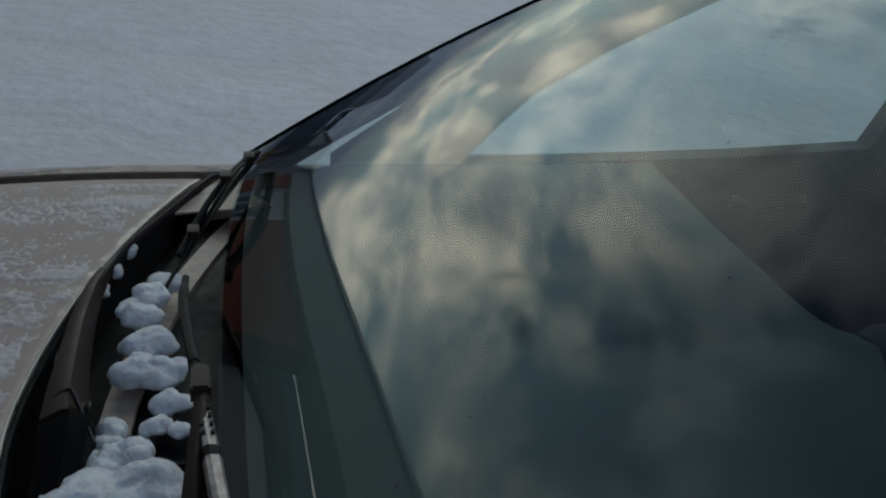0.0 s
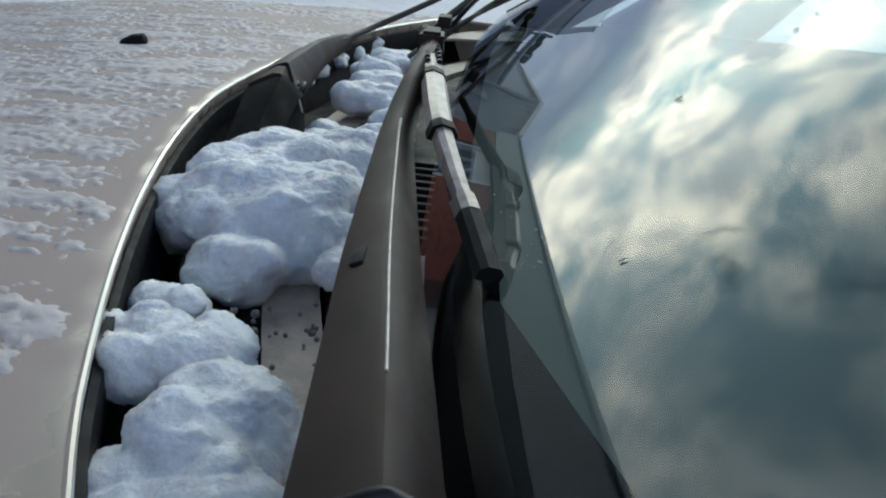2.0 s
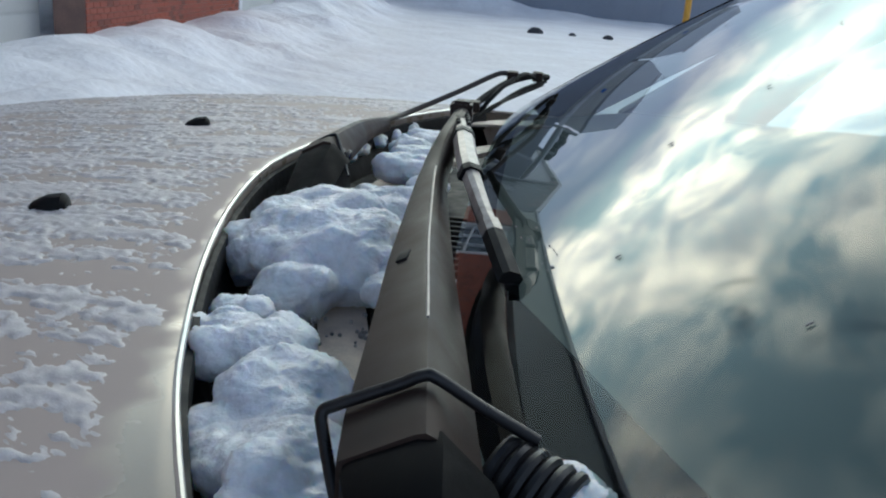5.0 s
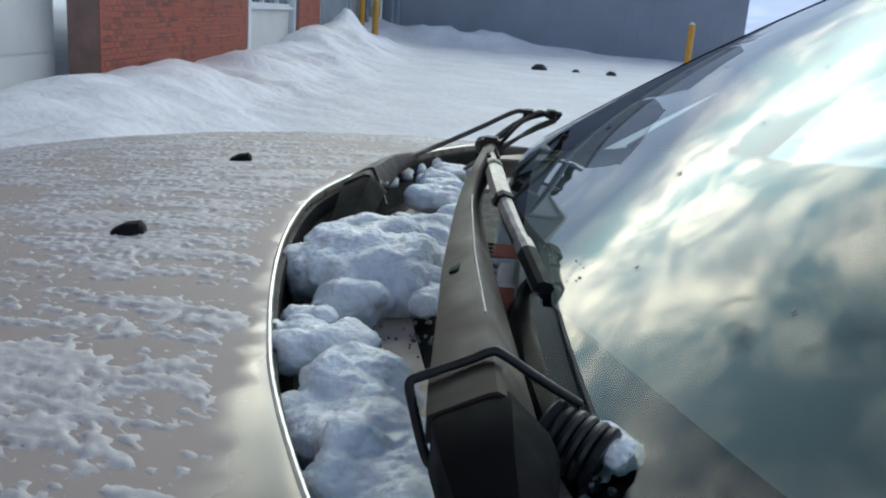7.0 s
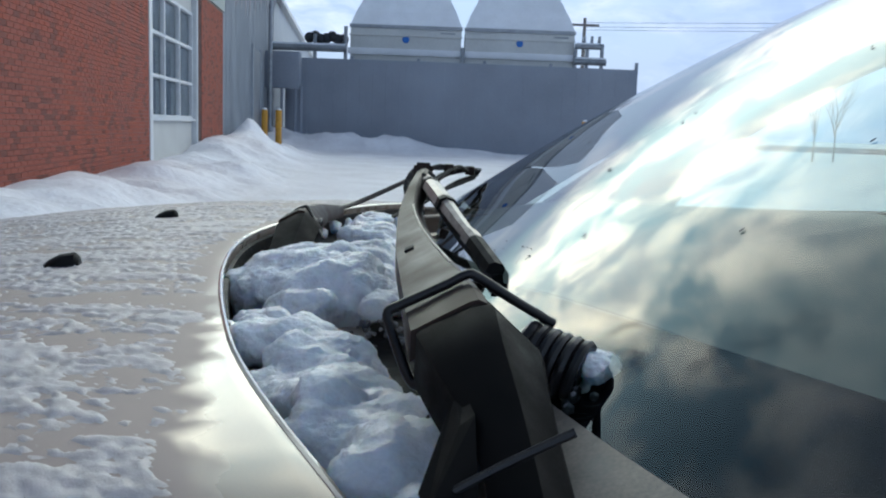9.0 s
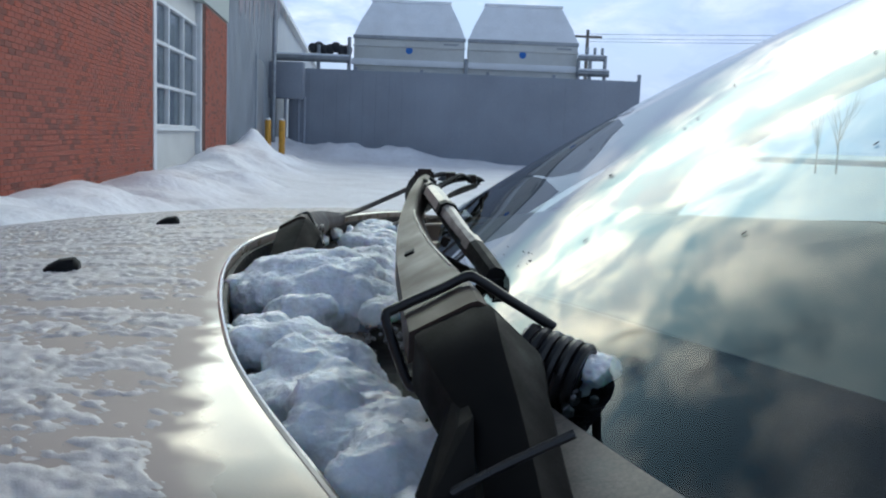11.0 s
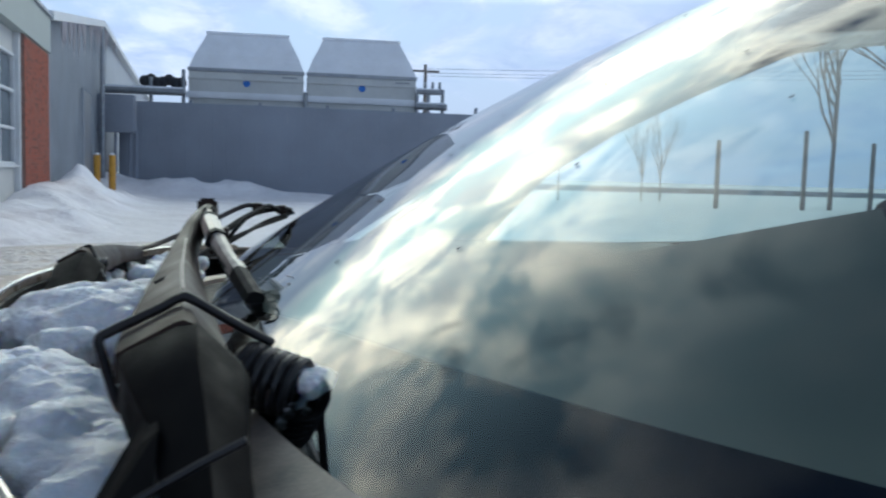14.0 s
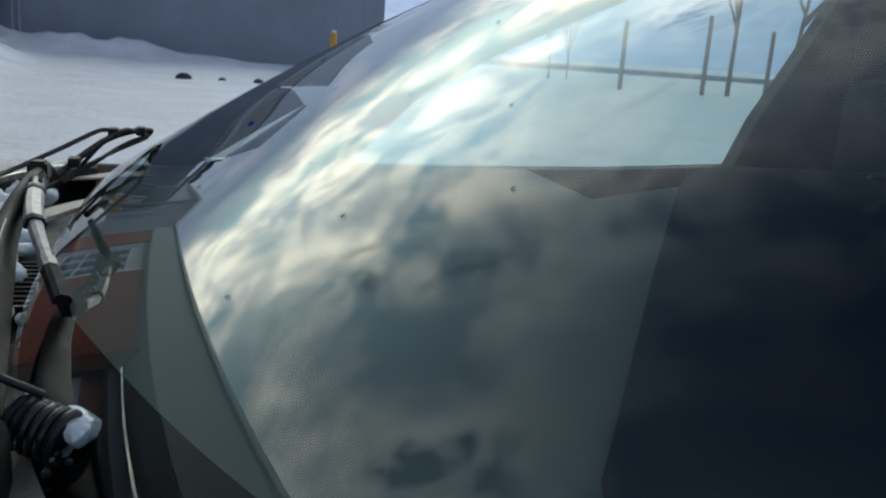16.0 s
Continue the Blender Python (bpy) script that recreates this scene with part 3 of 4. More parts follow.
def build_wiper():
    """The near wiper: head, sprung arm, wire clip with its coil, and the blade."""
    wip = bmesh.new()
    # ridged arm: crest, left skirt, right skirt
    crest = [(0.012, 0.325, 1.160), (0.008, 0.356, 1.162), (-0.004, 0.45, 1.160), (-0.017, 0.55, 1.159), (-0.028, 0.65, 1.160), (-0.036, 0.735, 1.166), (-0.036, 0.80, 1.181), (-0.031, 0.86, 1.192), (-0.031, 0.90, 1.194)]
    left = [0.031, 0.031, 0.027, 0.023, 0.018, 0.013, 0.009, 0.009, 0.008]
    right = [0.024, 0.023, 0.021, 0.018, 0.014, 0.010, 0.008, 0.008, 0.008]
    secs = []
    cr, N = spline(crest, 5), None
    for i, c in enumerate(cr):
        k = min(i / 5, len(left) - 1.0001)
        a, fr = int(k), k - int(k)
        l = left[a] + (left[a + 1] - left[a]) * fr
        r = right[a] + (right[a + 1] - right[a]) * fr
        secs.append([c + Vector((-l, 0, -l * 0.62 - 0.012)), c + Vector((-l, 0, -l * 0.52)), c + Vector((-0.004, 0, -0.0012)), c, c + Vector((0.004, 0, -0.0018)),
                     c + Vector((r, 0, -r * 1.15)), c + Vector((r, 0, -r * 1.15 - 0.012)), c + Vector((r - 0.004, 0, -r * 1.15 - 0.010)), c + Vector((-l + 0.004, 0, -l * 0.62 - 0.009))])
    loft(wip, secs)
    arm = part("wiper_arm", wip, ARM_BROWN, van, "weathered dark wiper arm lifted off the glass")
    we = bmesh.new()
    tube(we, [c + Vector((0, 0, 0.0002)) for c in cr[9:26]], 0.0008, 6)
    part("worn_edge", we, SILVER, arm, "bare worn metal along the crest")
    sl = boxed((-0.0035, -0.009, -0.001), (0.0035, 0.009, 0.0008), 0.0006)
    bmesh.ops.transform(sl, matrix=Matrix.Translation((-0.030, 0.540, 1.1525)) @ Matrix.Rotation(radians(-27), 4, "Y"), verts=sl.verts[:])
    part("slot", sl, RUBBER, arm)
    # head
    hd = bmesh.new()
    ridge = [(0.014, 0.332, 1.1585), (0.016, 0.318, 1.159), (0.019, 0.295, 1.148), (0.025, 0.268, 1.131), (0.030, 0.240, 1.114), (0.035, 0.205, 1.094), (0.037, 0.180, 1.075)]
    wl = [0.031, 0.032, 0.026, 0.018, 0.016, 0.018, 0.018]
    wr = [0.026, 0.027, 0.024, 0.021, 0.020, 0.020, 0.020]
    secs = []
    for c, l, r in zip(ridge, wl, wr):
        c = Vector(c)
        secs.append([c + Vector((-l, 0, -l * 0.55 - 0.022)), c + Vector((-l, 0, -l * 0.50)), c + Vector((-l * 0.9, 0, -l * 0.42)), c + Vector((-0.006, 0, -0.0015)), c + Vector((0.003, 0, -0.0008)),
                     c + Vector((r * 0.9, 0, -r * 0.75)), c + Vector((r, 0, -r * 0.95)), c + Vector((r, 0, -r * 0.95 - 0.022))])
    loft(hd, secs)
    part("wiper_head", hd, HEAD_PAINT, arm, "black wiper arm head")
    fin = bmesh.new()
    loft(fin, [[(0.006, 0.285, 1.128), (0.002, 0.283, 1.128), (-0.011, 0.236, 1.104), (0.006, 0.236, 1.094)], [(0.010, 0.262, 1.126), (0.004, 0.260, 1.122), (-0.008, 0.226, 1.100), (0.012, 0.226, 1.090)]])
    part("head_fin", fin, HEAD_PAINT, arm, smooth=False)
    bar = bmesh.new()
    tube(bar, spline([(-0.006, 0.238, 1.099), (0.008, 0.238, 1.108), (0.028, 0.238, 1.1195), (0.046, 0.238, 1.129)], 5), 0.0019)
    part("cross_wire", bar, STEEL_DARK, arm)
    pv = bmesh.new()
    tube(pv, [(0.036, 0.20, 1.04), (0.036, 0.20, 1.09)], 0.022, 20)
    part("pivot", pv, BLACK_PLASTIC, arm)
    # wire clip and coil
    wire = bmesh.new()
    tube(wire, spline([(-0.004, 0.326, 1.118), (-0.014, 0.330, 1.116), (-0.020, 0.336, 1.119), (-0.030, 0.352, 1.138), (-0.032, 0.357, 1.145), (-0.026, 0.358, 1.149), (-0.004, 0.358, 1.160),
                       (0.006, 0.358, 1.1655), (0.012, 0.358, 1.165), (0.030, 0.360, 1.154), (0.052, 0.364, 1.141)], 6), 0.0026, 10)
    part("spring_wire", wire, STEEL_DARK, arm, "black wire retaining clip")
    ax = Vector((0.028, -0.012, -0.007))
    a0 = Vector((0.037, 0.362, 1.127))
    e1 = ax.orthogonal().normalized()
    e2 = ax.normalized().cross(e1)
    co = bmesh.new()
    tube(co, [a0 + ax * (1 - k / 110) + (e1 * math.cos(k * 0.314) + e2 * math.sin(k * 0.314)) * 0.0142 for k in range(111)], 0.0029, 8)
    part("coil_spring", co, STEEL_DARK, arm, "black coil spring crusted with ice")
    core = bmesh.new()
    tube(core, [a0 - ax * 0.05, a0 + ax * 1.03], 0.0105, 14)
    part("spring_core", core, BLACK_PLASTIC, arm)
    # blade
    bl = spline([(-0.040, 0.945, 1.186), (-0.034, 0.90, 1.184), (-0.022, 0.81, 1.181), (-0.008, 0.715, 1.173), (0.008, 0.655, 1.158), (0.021, 0.615, 1.147), (0.034, 0.575, 1.134)], 8)

    def seg(i0, i1, w, h, name, mat, label=""):
        b = bmesh.new()
        ss = []
        for i in range(i0, i1 + 1):
            t = (i - i0) / max(1, i1 - i0)
            p = bl[i]
            d = (bl[min(i + 1, len(bl) - 1)] - bl[max(0, i - 1)]).normalized()
            sx = d.cross(Vector((0.35, 0, 1))).normalized()
            u = sx.cross(d)
            ww, hh = 0.82 * (w[0] + (w[1] - w[0]) * t), 0.85 * (h[0] + (h[1] - h[0]) * t)
            ss.append([p - sx * ww - u * hh, p - sx * ww * 1.0 + u * hh * 0.4, p - sx * ww * 0.5 + u * hh, p + sx * ww * 0.5 + u * hh, p + sx * ww + u * hh * 0.4, p + sx * ww - u * hh])
        loft(b, ss)
        return part(name, b, mat, blade, label)
    rub = bmesh.new()
    ss = []
    for p in bl:
        g = Vector((0.006, 0, -0.020))
        ss.append([p + Vector((-0.004, 0, -0.004)), p + Vector((0.005, 0, -0.004)), p + Vector((0.005, 0, -0.009)) + g * 0.3, p + g + Vector((0.002, 0, 0)), p + g + Vector((-0.002, 0, 0)), p + Vector((-0.004, 0, -0.009)) + g * 0.3])
    loft(rub, ss)
    blade = part("wiper_blade", rub, RUBBER, van, "icy rubber wiper blade with a silver bridge")
    seg(0, 9, (0.007, 0.008), (0.006, 0.006), "bridge", BLACK_PLASTIC)
    seg(9, 16, (0.0075, 0.0095), (0.006, 0.007), "bridge", SILVER, "silver painted bridge with slots")
    seg(16, 17, (0.011, 0.011), (0.008, 0.008), "collar", BLACK_PLASTIC)
    seg(17, 25, (0.010, 0.0095), (0.007, 0.007), "bridge", SILVER)
    seg(25, 26, (0.011, 0.011), (0.008, 0.008), "collar", BLACK_PLASTIC)
    seg(26, 36, (0.0075, 0.006), (0.006, 0.005), "bridge", SILVER)
    seg(36, 39, (0.0085, 0.0085), (0.0065, 0.0065), "clasp", SILVER)
    seg(39, len(bl) - 1, (0.009, 0.009), (0.006, 0.006), "end_cap", RUBBER)
    for k in range(6):
        p = bl[9 + k].lerp(bl[10 + k], 0.5)
        for s in (-1, 1):
            part("bridge_slot", boxed(p + Vector((s * 0.0045 - 0.0018, -0.003, 0.0035)), p + Vector((s * 0.0045 + 0.0018, 0.003, 0.0078)), 0.0006), RUBBER, blade)
    hook = bmesh.new()
    loft(hook, [[(-0.043, 0.885, 1.176), (-0.022, 0.885, 1.176), (-0.022, 0.885, 1.199), (-0.043, 0.885, 1.199)], [(-0.045, 0.935, 1.174), (-0.024, 0.935, 1.174), (-0.026, 0.935, 1.195), (-0.043, 0.935, 1.195)]])
    bmesh.ops.bevel(hook, geom=hook.edges[:], offset=0.003, segments=2, affect="EDGES")
    part("arm_hook", hook, ARM_BROWN, arm)
    far = spline([(-0.040, 0.945, 1.186), (-0.052, 1.04, 1.172), (-0.060, 1.14, 1.152), (-0.062, 1.24, 1.125)], 8)
    b = bmesh.new()
    tube(b, far, [0.007] * 20 + [0.005] * (len(far) - 20), 8)
    part("bridge", b, BLACK_PLASTIC, blade)

    # the far wiper: head, channel arm, rod, and its blade frame lying on the glass
    ch = bmesh.new()
    crest2 = spline([(-0.176, 0.948, 1.136), (-0.180, 1.00, 1.136), (-0.184, 1.08, 1.130), (-0.186, 1.17, 1.124), (-0.183, 1.26, 1.115), (-0.176, 1.31, 1.110)], 4)
    secs = []
    for i, c in enumerate(crest2):
        w = 0.027 - 0.019 * i / (len(crest2) - 1)
        secs.append([c + Vector((-w, 0, -w * 0.55 - 0.012)), c + Vector((-w, 0, -w * 0.5)), c + Vector((-0.004, 0, -0.001)), c + Vector((0.003, 0, -0.001)),
                     c + Vector((w * 0.8, 0, -w * 0.9)), c + Vector((w * 0.8, 0, -w * 0.9 - 0.012))])
    loft(ch, secs)
    a2 = part("wiper_arm", ch, ARM_BROWN, van, "weathered dark far wiper arm with a thin rod")
    hd = bmesh.new()
    loft(hd, [[c + Vector((-l, 0, -l * 0.55 - 0.030)), c + Vector((-l, 0, -l * 0.50)), c + Vector((-0.006, 0, -0.0015)), c + Vector((0.003, 0, -0.0008)), c + Vector((r * 0.9, 0, -r * 0.75)), c + Vector((r, 0, -r - 0.030))]
              for c, l, r in ((Vector((-0.174, 0.955, 1.134)), 0.030, 0.024), (Vector((-0.174, 0.942, 1.133)), 0.030, 0.024), (Vector((-0.176, 0.91, 1.118)), 0.026, 0.022), (Vector((-0.178, 0.86, 1.096)), 0.022, 0.020), (Vector((-0.180, 0.80, 1.074)), 0.020, 0.020))])
    part("wiper_head", hd, HEAD_PAINT, a2, "black far wiper head")
    wr = bmesh.new()
    tube(wr, spline([(-0.196, 0.972, 1.118), (-0.190, 0.978, 1.130), (-0.178, 0.981, 1.1365), (-0.172, 0.978, 1.1345), (-0.158, 0.950, 1.118), (-0.147, 0.925, 1.106)], 6), 0.0019)
    part("spring_wire", wr, STEEL_DARK, a2, "black wire retaining clip")
    for k in range(5):
        cz = bmesh.new()
        tube(cz, [(-0.186 + 0.007 * k + 0.0028 * math.sin(q), 0.968 + 0.011 * math.cos(q), 1.112 + 0.011 * math.sin(q)) for q in np.linspace(0, 2 * math.pi, 14)], 0.0022, 6)
        part("spring_turn", cz, STEEL_DARK, a2)
    rod = bmesh.new()
    tube(rod, spline([(-0.180, 1.27, 1.106), (-0.172, 1.32, 1.106), (-0.150, 1.37, 1.111), (-0.085, 1.44, 1.140), (-0.032, 1.49, 1.166), (-0.012, 1.50, 1.168), (0.004, 1.515, 1.162)], 6), 0.0042)
    part("rod", rod, ARM_PAINT, a2, "thin black steel rod")
    for pts, rad in (([(-0.075, 1.33, 1.112), (-0.045, 1.42, 1.135), (-0.010, 1.50, 1.155), (0.030, 1.59, 1.160), (0.052, 1.635, 1.155)], 0.0055),
                     ([(-0.070, 1.34, 1.098), (-0.030, 1.45, 1.118), (0.010, 1.55, 1.138), (0.050, 1.635, 1.148)], 0.0035),
                     ([(-0.052, 1.39, 1.112), (-0.02, 1.44, 1.150), (0.012, 1.52, 1.168), (0.035, 1.60, 1.152)], 0.0035),
                     ([(-0.100, 1.24, 1.092), (-0.060, 1.36, 1.110), (-0.015, 1.48, 1.126), (0.045, 1.63, 1.142)], 0.0030)):
        b = bmesh.new()
        tube(b, spline(pts, 6), rad)
        part("blade_frame", b, BLACK_PLASTIC, a2)
    for p in ((-0.055, 1.375, 1.128), (-0.005, 1.50, 1.165), (0.035, 1.60, 1.158)):
        part("joint", boxed(Vector(p) - Vector((0.009, 0.014, 0.008)), Vector(p) + Vector((0.009, 0.014, 0.008)), 0.003), ARM_BROWN, a2)


STEEL_DARK = material("black_oiled_wire", (0.020, 0.020, 0.022), 0.38, metal=0.3, vary=0.3, scale=90, fine=1200, bump=0.15)
build_hood()
for nx, ny, ns in ((-0.362, 0.738, 1.0), (-0.408, 1.184, 1.0)):
    washer_nozzle(nx, ny, ns)
build_cowl()
build_apron()
build_screen()
build_cabin()
build_wiper()


# ---------------------------------------------------------------- snow on the van
def touching(balls):
    """Sorts balls into groups that touch one another."""
    groups = []
    for b in balls:
        near = [g for g in groups if any(math.dist(b[:3], o[:3]) < 0.98 * (b[3] + o[3]) for o in g)]
        for g in near:
            groups.remove(g)
        groups.append([b] + [o for g in near for o in g])
    return groups


def snow_pile(balls, label, seed, voxel=0.0022, rough=1.0):
    for k, g in enumerate(touching(balls)):
        snow_clump(g, label, seed + 20 * k, voxel, "snow_clump", rough)


def snow_clump(balls, label, seed, voxel=0.0022, name="snow_clump", rough=1.0):
    bm = bmesh.new()
    rnd = random.Random(seed)
    for x, y, z, r in balls:
        todo = [(x, y, z, r)]
        for k in range(7):
            a = rnd.uniform(0, 6.28)
            todo.append((x + r * 0.75 * math.cos(a), y + r * 0.75 * math.sin(a), z + r * rnd.uniform(-0.2, 0.45), r * rnd.uniform(0.35, 0.68)))
        for px, py, pz, pr in todo:
            g = bmesh.ops.create_icosphere(bm, subdivisions=3, radius=pr, matrix=Matrix.Translation((px, py, pz)) @ Matrix.Diagonal((1.1, 1.1, 0.78, 1)))
            for v in g["verts"]:
                d = (v.co - Vector((px, py, pz)))
                v.co += d * (0.40 * n3(v.co.x, v.co.y, v.co.z, 30) + 0.16 * n3(v.co.x, v.co.y, v.co.z, 75))
    ob = part(name, bm, SNOW)
    md = ob.modifiers.new("fuse", "REMESH")
    md.mode, md.voxel_size, md.use_smooth_shade = "VOXEL", voxel, True
    sm = ob.modifiers.new("melt", "SMOOTH")
    sm.factor, sm.iterations = 0.5, 5
    tex = bpy.data.textures.get("snow_grain") or bpy.data.textures.new("snow_grain", "CLOUDS")
    tex.noise_scale, tex.noise_depth = 0.012, 4
    d = ob.modifiers.new("grain", "DISPLACE")
    d.texture, d.strength, d.mid_level, d.texture_coords = tex, 0.0045 * rough, 0.5, "LOCAL"
    fine = bpy.data.textures.get("snow_crumb") or bpy.data.textures.new("snow_crumb", "CLOUDS")
    fine.noise_scale, fine.noise_depth = 0.0030, 4
    d = ob.modifiers.new("crumb", "DISPLACE")
    d.texture, d.strength, d.mid_level, d.texture_coords = fine, 0.0032 * rough, 0.5, "LOCAL"
    return tagged(ob, label, "snow", "snow clumps on the cowl")


Z0 = 1.082
snow_pile([(-0.118, 1.075, Z0 + 0.004, 0.023), (-0.094, 1.062, Z0 + 0.003, 0.021), (-0.075, 1.070, Z0 + 0.004, 0.017), (-0.083, 1.015, Z0, 0.016), (-0.088, 0.975, Z0 - 0.002, 0.014), (-0.062, 1.010, Z0 + 0.002, 0.013), (-0.060, 0.965, Z0 - 0.002, 0.012)], "small lumps of snow on the beige cowl strip", 1, rough=0.7)
snow_pile([(-0.116, 1.135, Z0 + 0.006, 0.022), (-0.095, 1.142, Z0 + 0.006, 0.021), (-0.118, 1.20, Z0 + 0.007, 0.021), (-0.106, 1.255, Z0 + 0.006, 0.022), (-0.094, 1.30, Z0 + 0.002, 0.020), (-0.132, 1.235, Z0, 0.018)], "rounded row of snow lumps along the far cowl", 9, rough=0.7)
snow_pile([(-0.136, 0.985, Z0 - 0.008, 0.016), (-0.142, 0.955, Z0 - 0.012, 0.017), (-0.150, 0.925, Z0 - 0.016, 0.015)], "small snow lump below the far wiper head", 10, rough=0.7)
snow_pile([(-0.121, 0.735, Z0 - 0.002, 0.048), (-0.170, 0.750, Z0 - 0.006, 0.038), (-0.090, 0.845, Z0, 0.036), (-0.128, 0.668, Z0 - 0.008, 0.028), (-0.083, 0.700, Z0, 0.028), (-0.140, 0.850, Z0, 0.040), (-0.165, 0.81, Z0 - 0.003, 0.036), (-0.130, 0.92, Z0 - 0.01, 0.030), (-0.09, 0.77, Z0 + 0.002, 0.034)], "broad melting mound of snow in the cowl trough", 2)
snow_pile([(-0.130, 0.540, Z0 - 0.004, 0.023), (-0.152, 0.560, Z0 - 0.008, 0.022), (-0.106, 0.545, Z0 - 0.002, 0.022), (-0.148, 0.60, Z0 - 0.004, 0.019)], "small icy snow lumps against the hood edge", 3)
snow_pile([(x + 0.15 * max(0.0, 0.45 - y), y, z - 0.004, r) for x, y, z, r in [(-0.080, 0.490, Z0 - 0.002, 0.031), (-0.106, 0.450, Z0 - 0.012, 0.025), (-0.074, 0.512, Z0 - 0.005, 0.019), (-0.072, 0.425, Z0 - 0.006, 0.034), (-0.058, 0.375, Z0 - 0.010, 0.032), (-0.042, 0.330, Z0 - 0.010, 0.030), (-0.026, 0.285, Z0 - 0.010, 0.026),
            (-0.038, 0.352, Z0 - 0.008, 0.026), (-0.004, 0.245, Z0 - 0.010, 0.024), (-0.004, 0.315, Z0 - 0.012, 0.024), (0.000, 0.28, Z0 - 0.012, 0.022), (-0.010, 0.248, Z0 + 0.002, 0.022), (0.002, 0.222, Z0 + 0.002, 0.020), (-0.012, 0.275, Z0 + 0.001, 0.020), (-0.060, 0.42, Z0 - 0.012, 0.026)]], "long granular snow drift beside the wiper head", 4)
snow_pile([(-0.060, 0.668, Z0, 0.017), (-0.052, 0.698, Z0, 0.018)], "small snow lump beside the wiper arm", 5)
snow_pile([(0.006, 0.625, Z0 + 0.008, 0.011), (0.012, 0.590, Z0 + 0.008, 0.010), (0.020, 0.545, Z0 + 0.009, 0.010), (-0.006, 0.67, Z0 + 0.004, 0.011), (0.027, 0.51, Z0 + 0.008, 0.007)], "thin line of snow under the wiper arm", 6, 0.0018, rough=0.5)
snow_pile([(0.073, 0.355, 1.122, 0.0125), (0.064, 0.361, 1.128, 0.006), (0.080, 0.350, 1.113, 0.007), (0.074, 0.340, 1.108, 0.006), (0.067, 0.347, 1.112, 0.005)], "icy snow crust on the coil spring", 7, 0.0011, rough=0.75)


snow_pile([(-0.216, 1.14, 1.068, 0.013), (-0.210, 1.19, 1.070, 0.015), (-0.202, 1.25, 1.072, 0.016), (-0.190, 1.30, 1.074, 0.016), (-0.176, 1.36, 1.076, 0.016), (-0.160, 1.41, 1.076, 0.014)], "thin snow strip under the hood edge", 8, 0.002, rough=0.6)


def grit():
    bm = bmesh.new()
    rnd = random.Random(5)
    for cx, cy, cz, sp, n in ((0.070, 0.350, 1.110, 0.010, 90), (-0.058, 0.585, 1.078, 0.022, 50), (0.06, 0.30, 1.093, 0.02, 8)):
        for k in range(n):
            r = rnd.uniform(0.001, 0.0035)
            bmesh.ops.create_icosphere(bm, subdivisions=1, radius=r, matrix=Matrix.Translation((cx + rnd.gauss(0, sp), cy + rnd.gauss(0, sp), cz + rnd.uniform(-0.004, 0.004))))
    ob = part("frozen_grit", bm, ICE_DIRT, smooth=False)
    tagged(ob, "dark frozen grit and ice crumbs on the cowl", "grit", kind="stuff")


grit()


def ice_crumbs():
    bm = bmesh.new()
    rnd = random.Random(11)
    for cx, cy, sp, n in ((0.055, 0.585, 0.010, 12), (0.035, 0.66, 0.010, 6)):
        for k in range(n):
            y = cy + rnd.gauss(0, sp)
            p = screen(max(0.0, cx - bow(cy) + rnd.gauss(0, sp * 0.6)), y)
            bmesh.ops.create_icosphere(bm, subdivisions=1, radius=rnd.uniform(0.0003, 0.0008), matrix=Matrix.Translation(p + Vector((-0.0003, 0, 0.0004))))
    tagged(part("ice_crumbs", bm, FROST, smooth=False), "tiny ice crumbs on the lower windscreen", "ice crumbs", kind="stuff")


ice_crumbs()


def frost_layer():
    """Crystals of frost lying in patches on the hood."""
    verts, faces, idx = [], [], {}
    step = 0.0030
    nx, ny = int(0.95 / step), int(1.58 / step)

    def h(i, j):
        y = 0.075 + j * step
        u = 0.004 + i * step
        x = hood_edge(y) - u
        bare = min(1, max(0, (u + 0.004 - bare_width(y) + 0.016 * n3(x, y, 5.0, 30)) / 0.030))
        f = 0.46 * fbm(x * 0.5, y * 1.3, 1.0, 15) + 0.32 * fbm(x * 0.6, y * 1.2, 4.0, 48) + 0.36 * fbm(x, y, 6.0, 131, 2) + 0.10 * n3(x, y, 8.0, 290) + 0.30 * fbm(x, y, 2.0, 4)
        k = (f + 0.15) * bare - 0.3 * (1 - bare)
        return x, y, k

    hs = [[h(i, j) for j in range(ny + 1)] for i in range(nx + 1)]

    def vid(i, j):
        if (i, j) not in idx:
            x, y, k = hs[i][j]
            rz = hood_z(x, y) - 0.0008 + min(0.0028, max(-0.001, k * 0.0075)) + (0.0009 * n3(x, y, 0, 260) if k > 0.05 else 0)
            idx[(i, j)] = len(verts)
            verts.append((x, y, rz))
        return idx[(i, j)]
    for i in range(nx):
        for j in range(ny):
            if max(hs[i][j][2], hs[i + 1][j][2], hs[i][j + 1][2], hs[i + 1][j + 1][2]) > 0.0:
                faces.append((vid(i, j), vid(i + 1, j), vid(i + 1, j + 1), vid(i, j + 1)))
    me = bpy.data.meshes.new("frost")
    me.from_pydata(verts, [], faces)
    me.materials.append(FROST)
    for p in me.polygons:
        p.use_smooth = True
    ob = new("frost", me)
    tagged(ob, "patchy white frost crystals on the beige hood", "frost", kind="stuff")


frost_layer()


